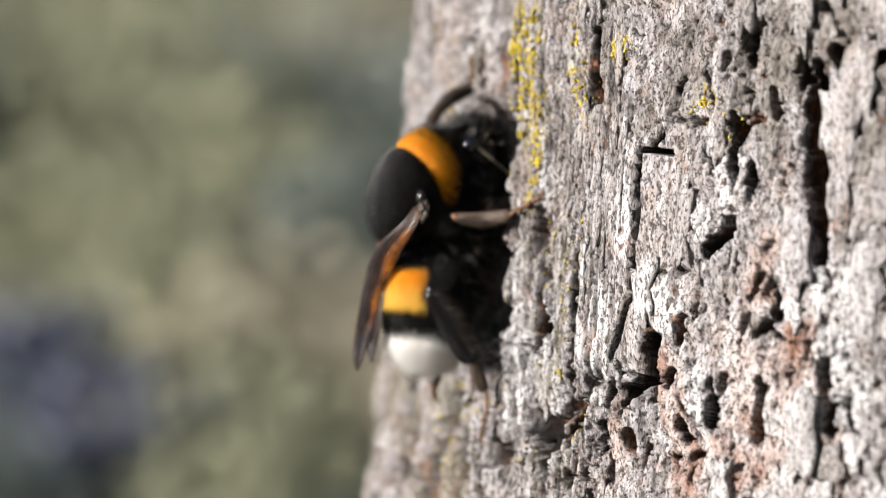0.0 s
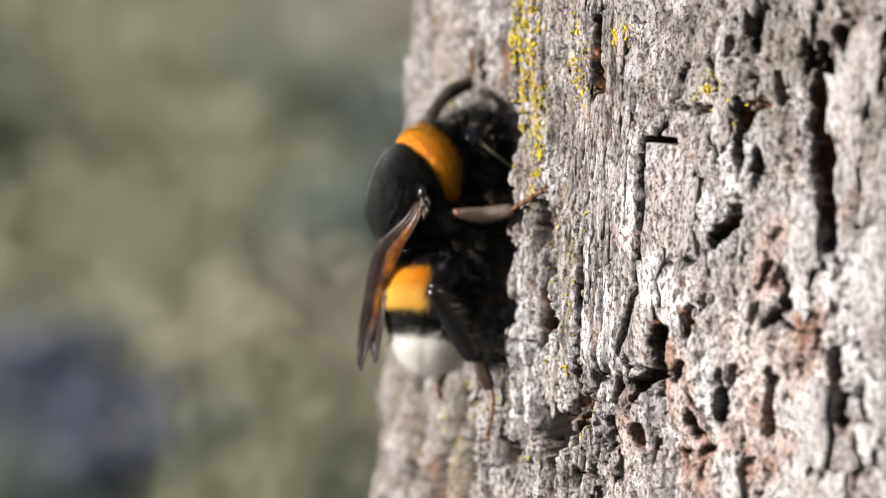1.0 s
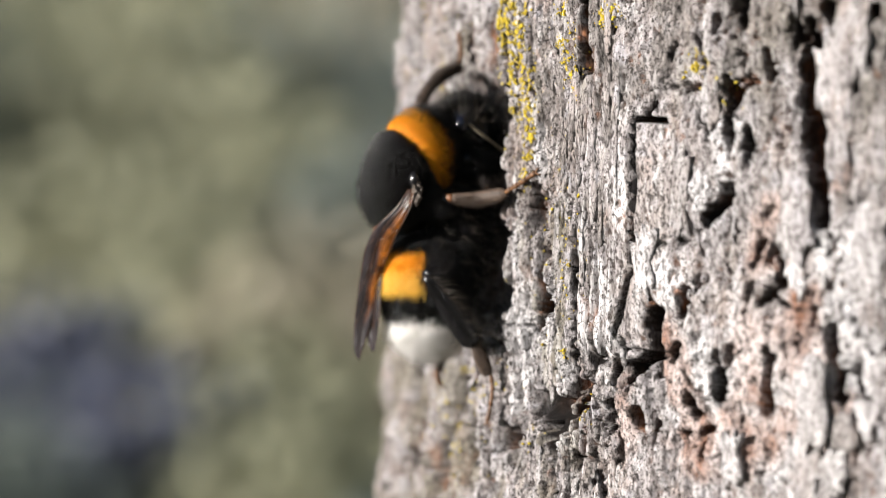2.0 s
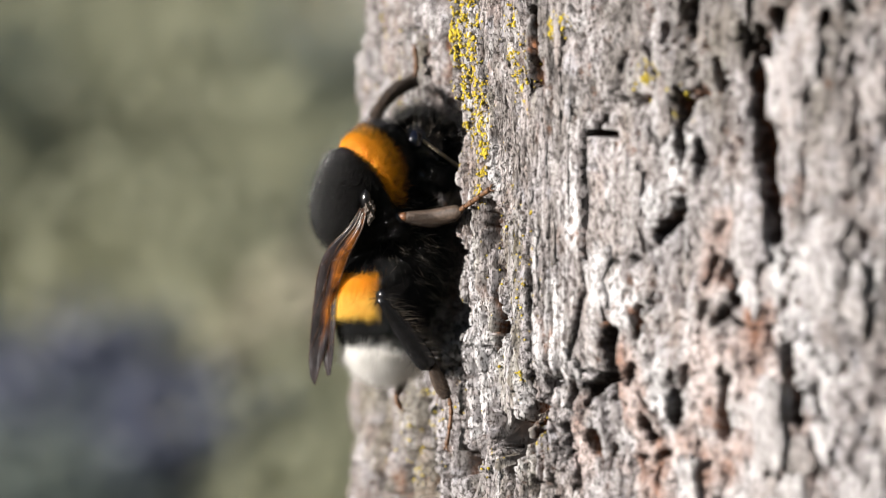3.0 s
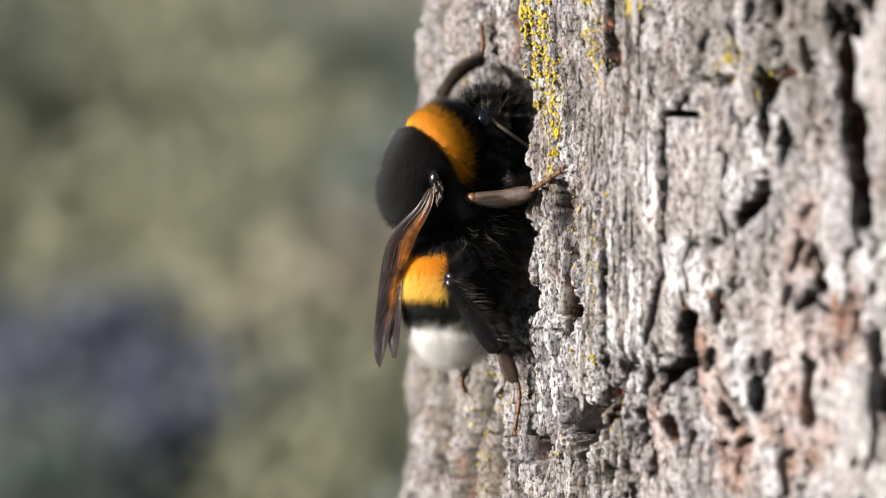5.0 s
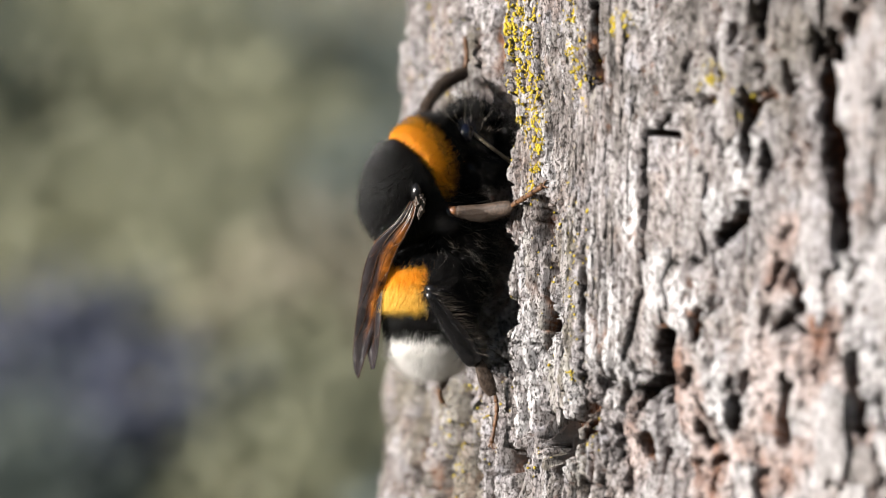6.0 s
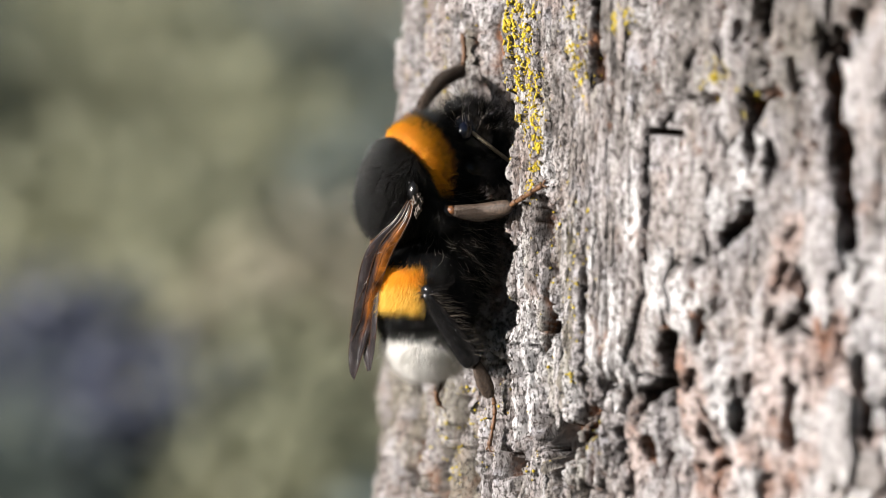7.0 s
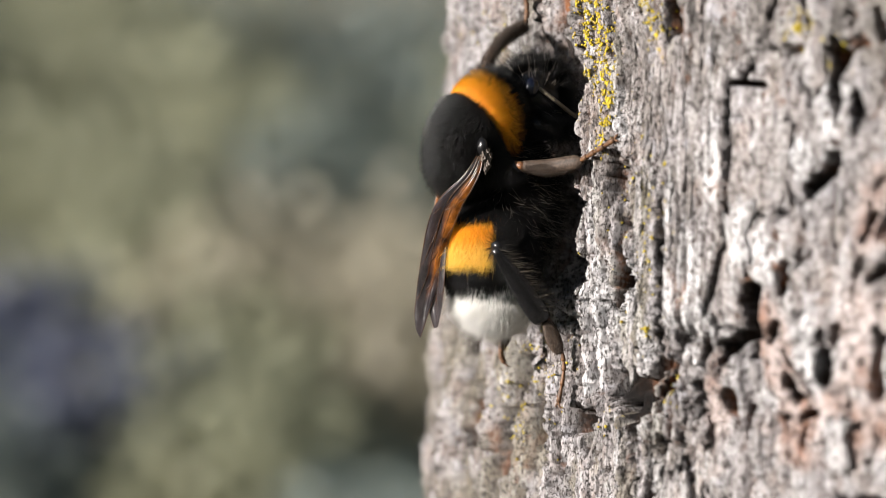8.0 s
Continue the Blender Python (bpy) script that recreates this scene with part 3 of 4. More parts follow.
        low = base_h[-1] - 0.25 + 0.5 * lift * (u[-1] + wide * 0.6)
        hh = np.concatenate([top.ravel(), low])
        aa = np.concatenate([(ca + u).ravel(), ca + u[-1] * 0.9]) / 100.0
        zz = np.concatenate([(cz + v).ravel(), cz + v[-1] * 0.95])
        r = GIRTH + hh
        verts = np.stack([TRUNK.x / MM - r * np.cos(aa), TRUNK.y / MM - r * np.sin(aa), zz], -1) * MM
        i, j = np.meshgrid(np.arange(4), np.arange(20), indexing="ij")
        q = np.stack([i * 20 + j, i * 20 + (j + 1) % 20, (i + 1) * 20 + (j + 1) % 20, (i + 1) * 20 + j], -1).reshape(-1, 4)
        me = mesh_from("bark_flake", verts, q)
        for key, val in (("dark_tone", rng.uniform(0, 0.9)), ("pale_tone", rng.uniform(0, 0.7) * (cz < 0))):
            me.attributes.new(key, "FLOAT", "POINT").data.foreach_set("value", np.full(len(verts), val, np.float32))
        part("bark_flake", me, BARK, base)
    # yellow crust lichen: small grains in patches
    rng = np.random.default_rng(5)
    spots = []
    for ca, cz, sa, sz, count in ((43.3, 14.5, 1.2, 3.2, 1250), (41.0, 17.5, 0.9, 1.8, 320), (45.3, 8.2, 0.6, 2.2, 420), (45.6, 5.0, 0.5, 0.7, 60),
                                  (52.3, 13.0, 0.7, 1.2, 120), (50.8, 16.5, 0.6, 1.8, 70), (57.4, 15.6, 0.5, 0.5, 46), (66.2, 11.7, 0.6, 0.4, 40),
                                  (68.6, 9.9, 0.8, 0.5, 40), (51.0, -2.5, 2.2, 3.5, 90), (52.7, -2.1, 0.18, 0.18, 14), (51.2, -9.4, 0.25, 0.2, 18),
                                  (54.2, -13.6, 0.5, 0.8, 40), (46.0, -16.6, 0.8, 0.5, 30), (33.0, -14.0, 4.0, 3.0, 160), (30.0, -16.0, 3.0, 2.0, 80),
                                  (39.4, 11.5, 0.4, 0.7, 30), (41.9, -4.6, 0.35, 0.25, 14), (22.0, 15.0, 4.0, 3.0, 70), (48.0, 0.0, 2.5, 6.0, 50)):
        count = count * 8
        spots.append(np.stack([rng.normal(ca, sa, count), rng.normal(cz, sz, count)], 1))
    spots = np.vstack(spots)
    keep = fbm(spots[:, 0] * 2.1, spots[:, 1] * 1.3, 121, 3) > 0.53
    spots = spots[keep]
    spots[:, 0] -= girth_shift(spots[:, 0] - 3)
    place = trunk_verts(spots[:, 0], spots[:, 1])
    ico = bmesh.new()
    bmesh.ops.create_icosphere(ico, subdivisions=1, radius=1.0)
    iv = np.array([p.co[:] for p in ico.verts])
    it = np.array([[p.index for p in f.verts] for f in ico.faces])
    ico.free()
    size = 0.035 + 0.10 * rng.random(len(spots)) ** 2
    verts = place[:, None] + (iv[None] * (1 + 0.25 * rng.normal(size=(len(spots), len(iv), 1))) * size[:, None, None] * np.array([1, 1, 0.9])) * MM
    tris = it[None] + (np.arange(len(spots)) * len(iv))[:, None, None]
    tagged(part("lichen", mesh_from("lichen", verts.reshape(-1, 3), tris.reshape(-1, 3)), LICHEN, base, "bright yellow crusty lichen grains"), kind="stuff")
    return base


build_trunk()


# ---------------------------------------------------------------- the bee
# its own space, in mm: x to its right, y ahead, z out of its back
def unit(v):
    v = np.asarray(v, float)
    return v / np.linalg.norm(v)


def clumped(rng, p, way, n, pull):
    """Ways of hairs that lean together in tufts."""
    c = p[rng.choice(len(p), n)]
    out = way / np.linalg.norm(way, axis=1)[:, None]
    for k in range(0, len(p), 4000):
        q = p[k:k + 4000]
        near = np.argmin(((q[:, None] - c[None]) ** 2).sum(-1), 1)
        out[k:k + 4000] += (c[near] - q) * pull
    return out


def hull_roots(rng, n, centre, axes, radii):
    d = rng.normal(size=(n, 3))
    d /= np.linalg.norm(d, axis=1)[:, None]
    p = centre + (d * radii) @ axes.T
    nrm = (d / radii) @ axes.T
    return p, nrm / np.linalg.norm(nrm, axis=1)[:, None]


def limb_fur(rng, points, radii, n, length, back, flat=1.0):
    """Roots and ways of hairs along a limb."""
    c = spline(points, 60)
    t = rng.uniform(0, 1, n)
    k = (t * 58).astype(int)
    ax = c[np.minimum(k + 1, 59)] - c[k]
    ax /= np.linalg.norm(ax, axis=1)[:, None]
    d = rng.normal(size=(n, 3))
    d -= (d * ax).sum(1)[:, None] * ax
    d /= np.linalg.norm(d, axis=1)[:, None]
    r = np.interp(t, np.linspace(0, 1, len(radii)), radii)
    return c[k] + d * r[:, None], d + ax * back, rng.uniform(0.6, 1.0, n) * length


def limb(name, parent, points, radii, mat, flat=1.0, facing=(1, 0, 0.3), label="", n=18):
    return part(name, tube(points, radii, n, 12, flat, facing), mat, parent, label)


def foot(name, parent, points, label, thick=1.0):
    """Four small joints and a pair of claws."""
    c = spline(points, 9)
    ms = []
    for k in range(4):
        a, b = c[2 * k], c[2 * k + 2]
        ms.append(tube([a, (a * 0.6 + b * 0.4), b], [0.12 * thick, 0.2 * thick, 0.24 * thick], 6, 8))
    way = unit(c[-1] - c[-2])
    side = unit(np.cross(way, (0.2, 0.3, 1)))
    for s in (-1, 1):
        ms.append(tube([c[-1], c[-1] + way * 0.3 + side * 0.25 * s, c[-1] + way * 0.42 + side * 0.32 * s - np.array([0, 0, 0.25])], [0.09, 0.07, 0.02], 6, 6))
    return part(name, joined(ms), CHITIN_AMBER, parent, label)


def build_bee():
    rng = np.random.default_rng(12)
    bee = tagged(new("bumblebee"), "black bumblebee with orange bands and white tail clinging to bark", "bumblebee")
    r = Vector((0.39, -0.92, 0)).normalized()
    f = Vector((0, 0, 1))
    d = r.cross(f)
    m = Matrix((r, f, d)).transposed().to_4x4()
    m.translation = Vector((1.2, 3.0, 0)) * MM
    bee.matrix_world = m

    eye3 = np.eye(3)
    # thorax
    ta = np.stack([(1, 0, 0), unit((0, 0.88, -0.47)), unit((0, 0.47, 0.88))], 1)
    tc, tr = np.array([0, 4.85, 4.4]), np.array([3.35, 4.9, 3.1])
    thorax = part("thorax", blob(tc, ta, tr), MATTE, bee)
    p, nrm = hull_roots(rng, 90000, tc, ta, tr)
    ahead = unit((0, 0.54, -0.84))                       # across the collar
    s, up = p @ ahead, (p - tc) @ ta[:, 2]
    edge = s + rng.normal(size=len(s)) * 0.14
    low = np.abs(p[:, 0]) * 0.39 - 0.92 * p[:, 2]        # how far down the flank
    collar = (edge > -0.9) & (edge < 0.98) & (low < -1.6 + rng.normal(size=len(s)) * 0.25) & (up > -2.2)
    black = ~collar & (rng.random(len(s)) < 0.62)
    lay = np.array([0, -0.55, 0.1])
    ln = rng.uniform(0.45, 1.0, len(p))
    part("thorax_fur", strands("fur", p[black], clumped(rng, p[black], 0.75 * nrm[black] + lay, 1100, 0.45), ln[black] * 1.15, 0.013, rng, 0.2), FUR_BLACK, thorax, "dense velvety black fur")
    part("collar_fur", strands("fur", p[collar], clumped(rng, p[collar], 0.55 * nrm[collar] + 0.75 * ahead, 1500, 0.2), ln[collar] * 1.1, 0.012, rng, 0.16), FUR_ORANGE, thorax, "bright orange collar fur")
    tuft = ~collar & (rng.random(len(p)) < 0.055) & (p[:, 0] > -1)
    part("glossy_fur", strands("fur", p[tuft], nrm[tuft] + 1.3 * lay, ln[tuft] * 1.25, 0.014, rng, 0.15), FUR_SHEEN, thorax, "glossy black guard hairs, glints partly in their colour")

    # head
    hc, hr = np.array([0, 8.0, -0.6]), np.array([2.25, 2.4, 2.45])
    ha = np.stack([(1, 0, 0), unit((0, 0.9, -0.43)), unit((0, 0.43, 0.9))], 1)
    head = part("head", blob(hc, ha, hr, lumps=0.02), CHITIN, bee)
    p, nrm = hull_roots(rng, 18000, hc, ha, hr)
    off = np.abs(p) - np.array([1.9, 8.5, 1.0])
    clear = (((off / np.array([1.2, 1.65, 1.0])) ** 2).sum(1) > 1) | (p[:, 2] < -1.0)
    shin = ~((np.abs(p[:, 0]) > 1.2) & (p[:, 2] < 0.9) & (p[:, 2] > -1.6) & (p[:, 1] > 6.6) & (p[:, 1] < 9.0))
    p, nrm = p[clear & shin], nrm[clear & shin]
    part("head_fur", strands("fur", p, clumped(rng, p, nrm + rng.normal(size=p.shape) * 0.15 + np.array([0, 0.35, 0]), 420, 1.2), rng.uniform(0.6, 1.7, len(p)), 0.013, rng, 0.25), FUR_BLACK, head, "bristly black hair")
    for sx in (1, -1):
        part("eye", blob((2.4 * sx, 8.45, 0.95), np.stack([unit((1, 0, 0.2 * sx)), unit((0, 0.95, -0.2)), unit((-0.2 * sx, 0.2, 0.95))], 1), (0.50, 0.78, 0.60)), EYE, head, "glossy dark compound eye")
        a0, a1 = np.array([2.5 * sx, 8.6, 0.7]), np.array([3.1 * sx, 6.25, -2.6])
        line = spline([a0, a0 * 0.55 + a1 * 0.45 + np.array([0.25 * sx, 0, 0.15]), a1], 12)
        rings = [tube([line[k], line[k] * 0.5 + line[k + 1] * 0.5, line[k + 1]], [0.135, 0.15, 0.145], 5, 10) for k in range(11)]
        part("antenna", joined(rings), ANTENNA, head, "ringed grey-brown antenna")
    part("mandible", blob((0.4, 6.3, -2.3), eye3, (0.7, 0.7, 0.9)), MATTE, head)

    # abdomen
    aa = np.stack([(1, 0, 0), unit((0, 1, 0.10)), unit((0, -0.10, 1))], 1)
    ac, ar = np.array([0, -4.4, 2.8]), np.array([3.9, 5.0, 3.45])
    abdomen = part("abdomen", blob(ac, aa, ar), HIDE, bee)
    p, nrm = hull_roots(rng, 80000, ac, aa, ar)
    q = (p - ac) @ aa
    y = p[:, 1] + rng.normal(size=len(p)) * 0.12
    theta = np.degrees(np.arctan2(np.abs(q[:, 0]) / ar[0], q[:, 2] / ar[2])) + rng.normal(size=len(p)) * 5
    back = nrm * 0.6 + np.array([0, -1.0, 0])
    tail = nrm * 0.6 + np.array([0, -1.0, 0])
    ln = rng.uniform(0.8, 1.35, len(p))
    flank = np.abs(p[:, 0]) * 0.39 - 0.92 * p[:, 2] + rng.normal(size=len(p)) * 0.12
    orange = (y < -1.75) & (y > -4.85) & (flank < -2.75)
    white = ((y < -7.25) | ((y < -6.6) & (rng.random(len(p)) < 0.05))) & (flank < -0.35 - 0.35 * (y + 7))
    dark = ~orange & ~white & (rng.random(len(p)) < np.where(theta > 120, 0.25, 0.6))
    low = orange & (y < -3.3 + rng.normal(size=len(p)) * 0.35)
    high = orange & ~low
    part("band_fur", strands("fur", p[high], back[high], ln[high] * 0.9, 0.014, rng, 0.12), FUR_ORANGE, abdomen, "orange band of fur")
    part("band_edge_fur", strands("fur", p[low], back[low], ln[low] * 1.1, 0.014, rng, 0.14), FUR_YELLOW, abdomen, "amber-yellow lower edge of the band")
    part("dark_fur", strands("fur", p[dark], back[dark], ln[dark] * 0.9, 0.015, rng, 0.2), FUR_BLACK, abdomen, "black fur")
    part("tail_fur", strands("fur", p[white], clumped(rng, p[white], tail[white], 1500, 0.8), ln[white] * 1.4, 0.014, rng, 0.2), FUR_WHITE, abdomen, "white tail fur")

    # wings, folded over the back
    def wing(outer, inner):
        n, mm = 40, 12
        outer, inner = spline(outer, n), spline(inner, n)
        k = np.linspace(0, 1, mm)[None, :, None]
        g = outer[:, None] * (1 - k) + inner[:, None] * k
        t = np.linspace(0, 1, n)[:, None]
        g[..., 2] += 0.16 * np.sin(k[..., 0] * 9.4) * np.sin(t * 3.1)
        return g

    def wing_thing(name, outer, inner):
        g = wing(outer, inner)
        n, mm = g.shape[:2]
        lower = g.copy()
        lower[..., 2] -= 0.03
        v = np.vstack([g.reshape(-1, 3), lower.reshape(-1, 3)]) * MM
        i, j = np.meshgrid(np.arange(n - 1), np.arange(mm - 1), indexing="ij")
        q = np.stack([i * mm + j, (i + 1) * mm + j, (i + 1) * mm + j + 1, i * mm + j + 1], -1).reshape(-1, 4)
        me = mesh_from("wing", v, np.vstack([q, q[:, ::-1] + n * mm]))
        k, t = np.meshgrid(np.linspace(0, 1, mm), np.linspace(0, 1, n))
        smoke = np.maximum(step(k + 0.05 * np.sin(t * 30), 0.45, 0.6), step(t, 0.66, 0.8)).ravel()
        me.attributes.new("smoke", "FLOAT", "POINT").data.foreach_set("value", np.tile(smoke, 2).astype(np.float32))
        w = part(name, me, WING, bee, "smoky amber membrane wing")
        lines = [[g[k, 0] for k in range(0, n, 5)] + [g[-1, 0]], [g[k, 4] for k in range(0, 26, 5)], [g[k, 7] for k in range(0, 30, 5)], [g[k, 11] for k in range(0, 34, 5)]]
        for a, b in ((12, 16), (20, 25), (27, 30)):
            lines.append([g[a, 0], g[(a + b) // 2, 2], g[b, 4]])
            lines.append([g[a + 1, 4], g[(a + b) // 2, 5], g[b - 2, 7]])
            lines.append([g[a - 2, 7], g[(a + b) // 2, 9], g[b - 3, 11]])
        for l in lines:
            main = len(l) > 3
            part("vein", tube(l, [0.065, 0.045, 0.025] if main else [0.024, 0.024], 20 if main else 6, 6), VEIN, w, "dark brown wing vein")
        return w

    wing_thing("forewing", [(4.1, 2.97, 5.8), (3.9, 1.55, 6.05), (3.1, 0.04, 6.5), (2.2, -1.0, 6.7), (0.6, -3.4, 6.88), (-0.6, -5.4, 6.75), (-1.6, -8.3, 7.15), (-2.6, -10.9, 7.55)],
               [(3.7, 2.97, 6.15), (3.0, 1.3, 7.05), (1.0, -0.5, 8.1), (-0.8, -2.65, 8.1), (-2.0, -5.6, 8.0), (-2.8, -8.3, 8.0), (-2.9, -10.1, 7.9), (-2.7, -10.95, 7.6)])
    wing_thing("forewing", [(-3.2, 2.97, 5.56), (-3.3, -1.5, 6.4), (-3.0, -5.2, 6.9), (-2.6, -8.0, 7.1), (-1.6, -10.2, 6.9)],
               [(-2.6, 2.97, 5.8), (-0.4, 0.0, 6.7), (0.2, -4.5, 6.9), (-0.2, -8.0, 6.9), (-1.2, -10.1, 6.8)])
    part("tegula", blob((3.65, 3.75, 5.7), eye3, (0.55, 0.7, 0.42)), CHITIN, bee, "glossy black wing-base shield")
    part("wing_root", joined([blob(c, eye3, q, lumps=0.3) for c, q in (((3.95, 2.95, 5.7), (0.3, 0.5, 0.24)), ((4.15, 2.5, 5.4), (0.2, 0.45, 0.2)), ((3.8, 2.5, 5.85), (0.2, 0.5, 0.2)),
                                                                     ((4.0, 3.35, 5.45), (0.25, 0.28, 0.22)), ((4.1, 3.0, 5.25), (0.18, 0.3, 0.16)), ((4.1, 2.1, 5.6), (0.14, 0.4, 0.14)))]), CHITIN_DUSTY, bee, "knobbly grey-brown wing joint")

    # legs
    def leg(name, coxa, mat, radii, label):
        return limb(name, bee, coxa, radii, mat, 1.0, (1, 0, 0.3), label)

    ml = leg("middle_leg", [(1.2, 2.6, 1.2), (2.9, 1.7, 3.2), (4.2, 2.35, 2.9)], CHITIN, [0.6, 0.75, 0.5], "black hairy leg with brown shin")
    limb("knee", ml, [(4.0, 2.5, 3.05), (4.3, 2.35, 2.75), (4.6, 2.3, 2.4)], [0.24, 0.36, 0.26], CHITIN_KNEE, label="orange-brown knee")
    limb("shin", ml, [(4.5, 2.35, 2.6), (5.6, 2.32, 1.1), (7.3, 2.6, -0.05), (8.1, 2.75, -0.5)], [0.30, 0.42, 0.48, 0.48, 0.44, 0.18], CHITIN_BROWN, 1.25, (0.8, 0, 0.6), "flattened dull brown shin")
    foot("tarsus", ml, [(7.9, 2.75, -0.35), (9.4, 3.4, -0.75), (11.3, 4.3, -1.35)], "orange-brown jointed foot", 1.0)
    a, b, c = limb_fur(rng, [(1.2, 2.6, 1.2), (2.9, 1.7, 3.2), (4.2, 2.35, 2.9)], [0.6, 0.75, 0.5], 2200, 1.1, 0.2)
    part("leg_fur", strands("fur", a, b + np.array([0, -0.5, 0]), c, 0.014, rng), FUR_BLACK, ml)
    a, b, c = limb_fur(rng, [(4.3, 2.3, 2.7), (5.6, 2.15, 1.1), (7.3, 2.6, -0.5)], [0.30, 0.52, 0.52], 4500, 0.24, 1.0)
    part("shin_fur", strands("fur", a, b, c, 0.012, rng), FUR_BROWN, ml)

    hl = leg("hind_leg", [(1.6, -0.6, 1.6), (3.4, -3.0, 2.6), (4.6, -3.9, 4.9)], CHITIN, [0.7, 0.8, 0.45], "black hind leg with shiny pollen basket")
    limb("shin", hl, [(4.6, -3.9, 4.9), (4.7, -6.2, 3.2), (4.95, -8.8, 1.3), (5.0, -9.5, 0.8)], [0.26, 0.42, 0.54, 0.62, 0.62, 0.50, 0.2], CHITIN, 1.35, (1, 0, 0.5), "broad shiny black pollen basket")
    limb("basitarsus", hl, [(5.1, -9.2, 0.75), (5.2, -10.5, 0.2), (5.3, -11.8, -0.4)], [0.10, 0.14, 0.17, 0.18, 0.16, 0.09], CHITIN_BROWN, 3.4, (1, 0, 0.35), "flat grey-brown foot joint")
    foot("tarsus", hl, [(5.3, -11.7, -0.6), (5.3, -13.1, -0.8), (5.2, -15.5, -0.43)], "yellowish-brown jointed foot", 0.8)
    sp = [(4.6, -3.9, 4.9), (4.7, -6.2, 3.2), (4.95, -9.0, 1.1)]
    a, b, c = limb_fur(rng, sp, [0.34, 0.7, 0.8], 480, 2.6, 0.15)
    side = b @ unit((0.2, 0.35, -0.8)) > 0.4
    part("basket_fringe", strands("fur", a[side], b[side] + np.array([0.25, 0.0, -1.0]) + rng.normal(size=(side.sum(), 3)) * 0.25, c[side] * rng.uniform(0.5, 1.0, side.sum()), 0.017, rng, 0.12, (0, -0.3, 0)), FUR_BRISTLE, hl, "long stiff fringe hairs")
    part("leg_fur", strands("fur", a[~side], b[~side] + np.array([0, -0.6, 0]), c[~side] * 0.42, 0.013, rng), FUR_BLACK, hl)

    a, b, c = limb_fur(rng, [(5.1, -9.2, 0.75), (5.2, -10.5, 0.2), (5.3, -11.8, -0.4)], [0.2, 0.45, 0.4], 700, 0.3, 0.9)
    part("foot_fur", strands("fur", a, b, c, 0.011, rng), FUR_BROWN, hl)
    a, b, c = limb_fur(rng, [(1.6, -0.6, 1.6), (3.4, -3.0, 2.6), (4.6, -3.9, 4.9)], [0.7, 0.8, 0.45], 1600, 1.2, 0.2)
    part("thigh_fur", strands("fur", a, b, c, 0.013, rng), FUR_BLACK, hl)

    fl = leg("front_leg", [(-1.0, 6.2, 0.6), (-1.9, 9.3, 2.7), (-2.4, 11.6, 1.9)], CHITIN_BROWN, [0.45, 0.48, 0.3], "dark brown front leg reaching up the bark")
    limb("shin", fl, [(-2.4, 11.4, 1.95), (-3.1, 12.7, 0.4), (-4.0, 13.6, -1.65)], [0.26, 0.38, 0.43, 0.36], CHITIN_DUSTY, 1.15, (1, 0, 0.5))
    foot("tarsus", fl, [(-4.0, 13.5, -1.6), (-4.4, 14.8, -2.0), (-4.6, 16.3, -1.9)], "orange-brown jointed foot")
    a, b, c = limb_fur(rng, [(-1.0, 6.2, 0.6), (-1.9, 9.3, 2.7), (-2.4, 11.6, 1.9)], [0.45, 0.48, 0.3], 2200, 0.45, 0.6)
    part("thigh_fur", strands("fur", a, b, c, 0.013, rng), FUR_BROWN, fl)
    a, b, c = limb_fur(rng, [(-2.4, 11.4, 1.95), (-3.1, 12.7, 0.4), (-4.0, 13.6, -1.65)], [0.24, 0.36, 0.34], 2600, 0.5, 0.6)
    part("leg_fur", strands("fur", a, b, c, 0.011, rng), FUR_BROWN, fl)

    fr = leg("front_leg", [(1.2, 6.4, 0.4), (2.6, 5.6, 0.6), (3.1, 5.0, -0.8)], CHITIN, [0.5, 0.6, 0.4], "black front leg tucked under the head")
    limb("shin", fr, [(3.0, 5.0, -0.8), (2.6, 5.3, -2.0), (2.2, 5.9, -3.4)], [0.35, 0.42, 0.3], CHITIN)
    a, b, c = limb_fur(rng, [(1.2, 6.4, 0.4), (2.6, 5.6, 0.6), (3.1, 5.0, -0.8)], [0.5, 0.6, 0.4], 1800, 1.3, 0.4)
    part("leg_fur", strands("fur", a, b + np.array([0, -0.4, 0]), c, 0.014, rng), FUR_BLACK, fr)

    a, b, c = limb_fur(rng, [(3.0, 5.0, -0.8), (2.6, 5.3, -2.0), (2.2, 5.9, -3.4)], [0.35, 0.42, 0.3], 1600, 1.1, 0.3)
    part("shin_fur", strands("fur", a, b, c, 0.013, rng), FUR_BLACK, fr)

    fh = leg("hind_leg", [(-1.6, -0.6, 1.6), (-3.4, -4.0, 2.6), (-3.2, -9.0, 1.2)], CHITIN, [0.7, 0.8, 0.6], "reddish-brown hind foot below the tail")
    limb("basitarsus", fh, [(-3.0, -9.0, 1.2), (-2.6, -10.7, 0.2), (-3.1, -11.8, 0.3)], [0.4, 0.42, 0.3], CHITIN_BROWN)
    foot("tarsus", fh, [(-3.1, -11.8, 0.3), (-3.2, -12.3, 0.3), (-3.4, -12.9, -0.1)], "reddish-brown jointed foot")

    # underside between the legs, widened on the far side to block sun behind
    uc, ur = np.array([-0.9, -0.4, 0.9]), np.array([4.1, 5.6, 3.3])
    under = part("underside", blob(uc, eye3, ur), MATTE, bee, "black underside")
    p, nrm = hull_roots(rng, 14000, uc, eye3, ur)
    part("underside_fur", strands("fur", p, nrm + np.array([0, -0.3, -0.2]), rng.uniform(0.7, 1.5, len(p)), 0.015, rng), FUR_BLACK, under)
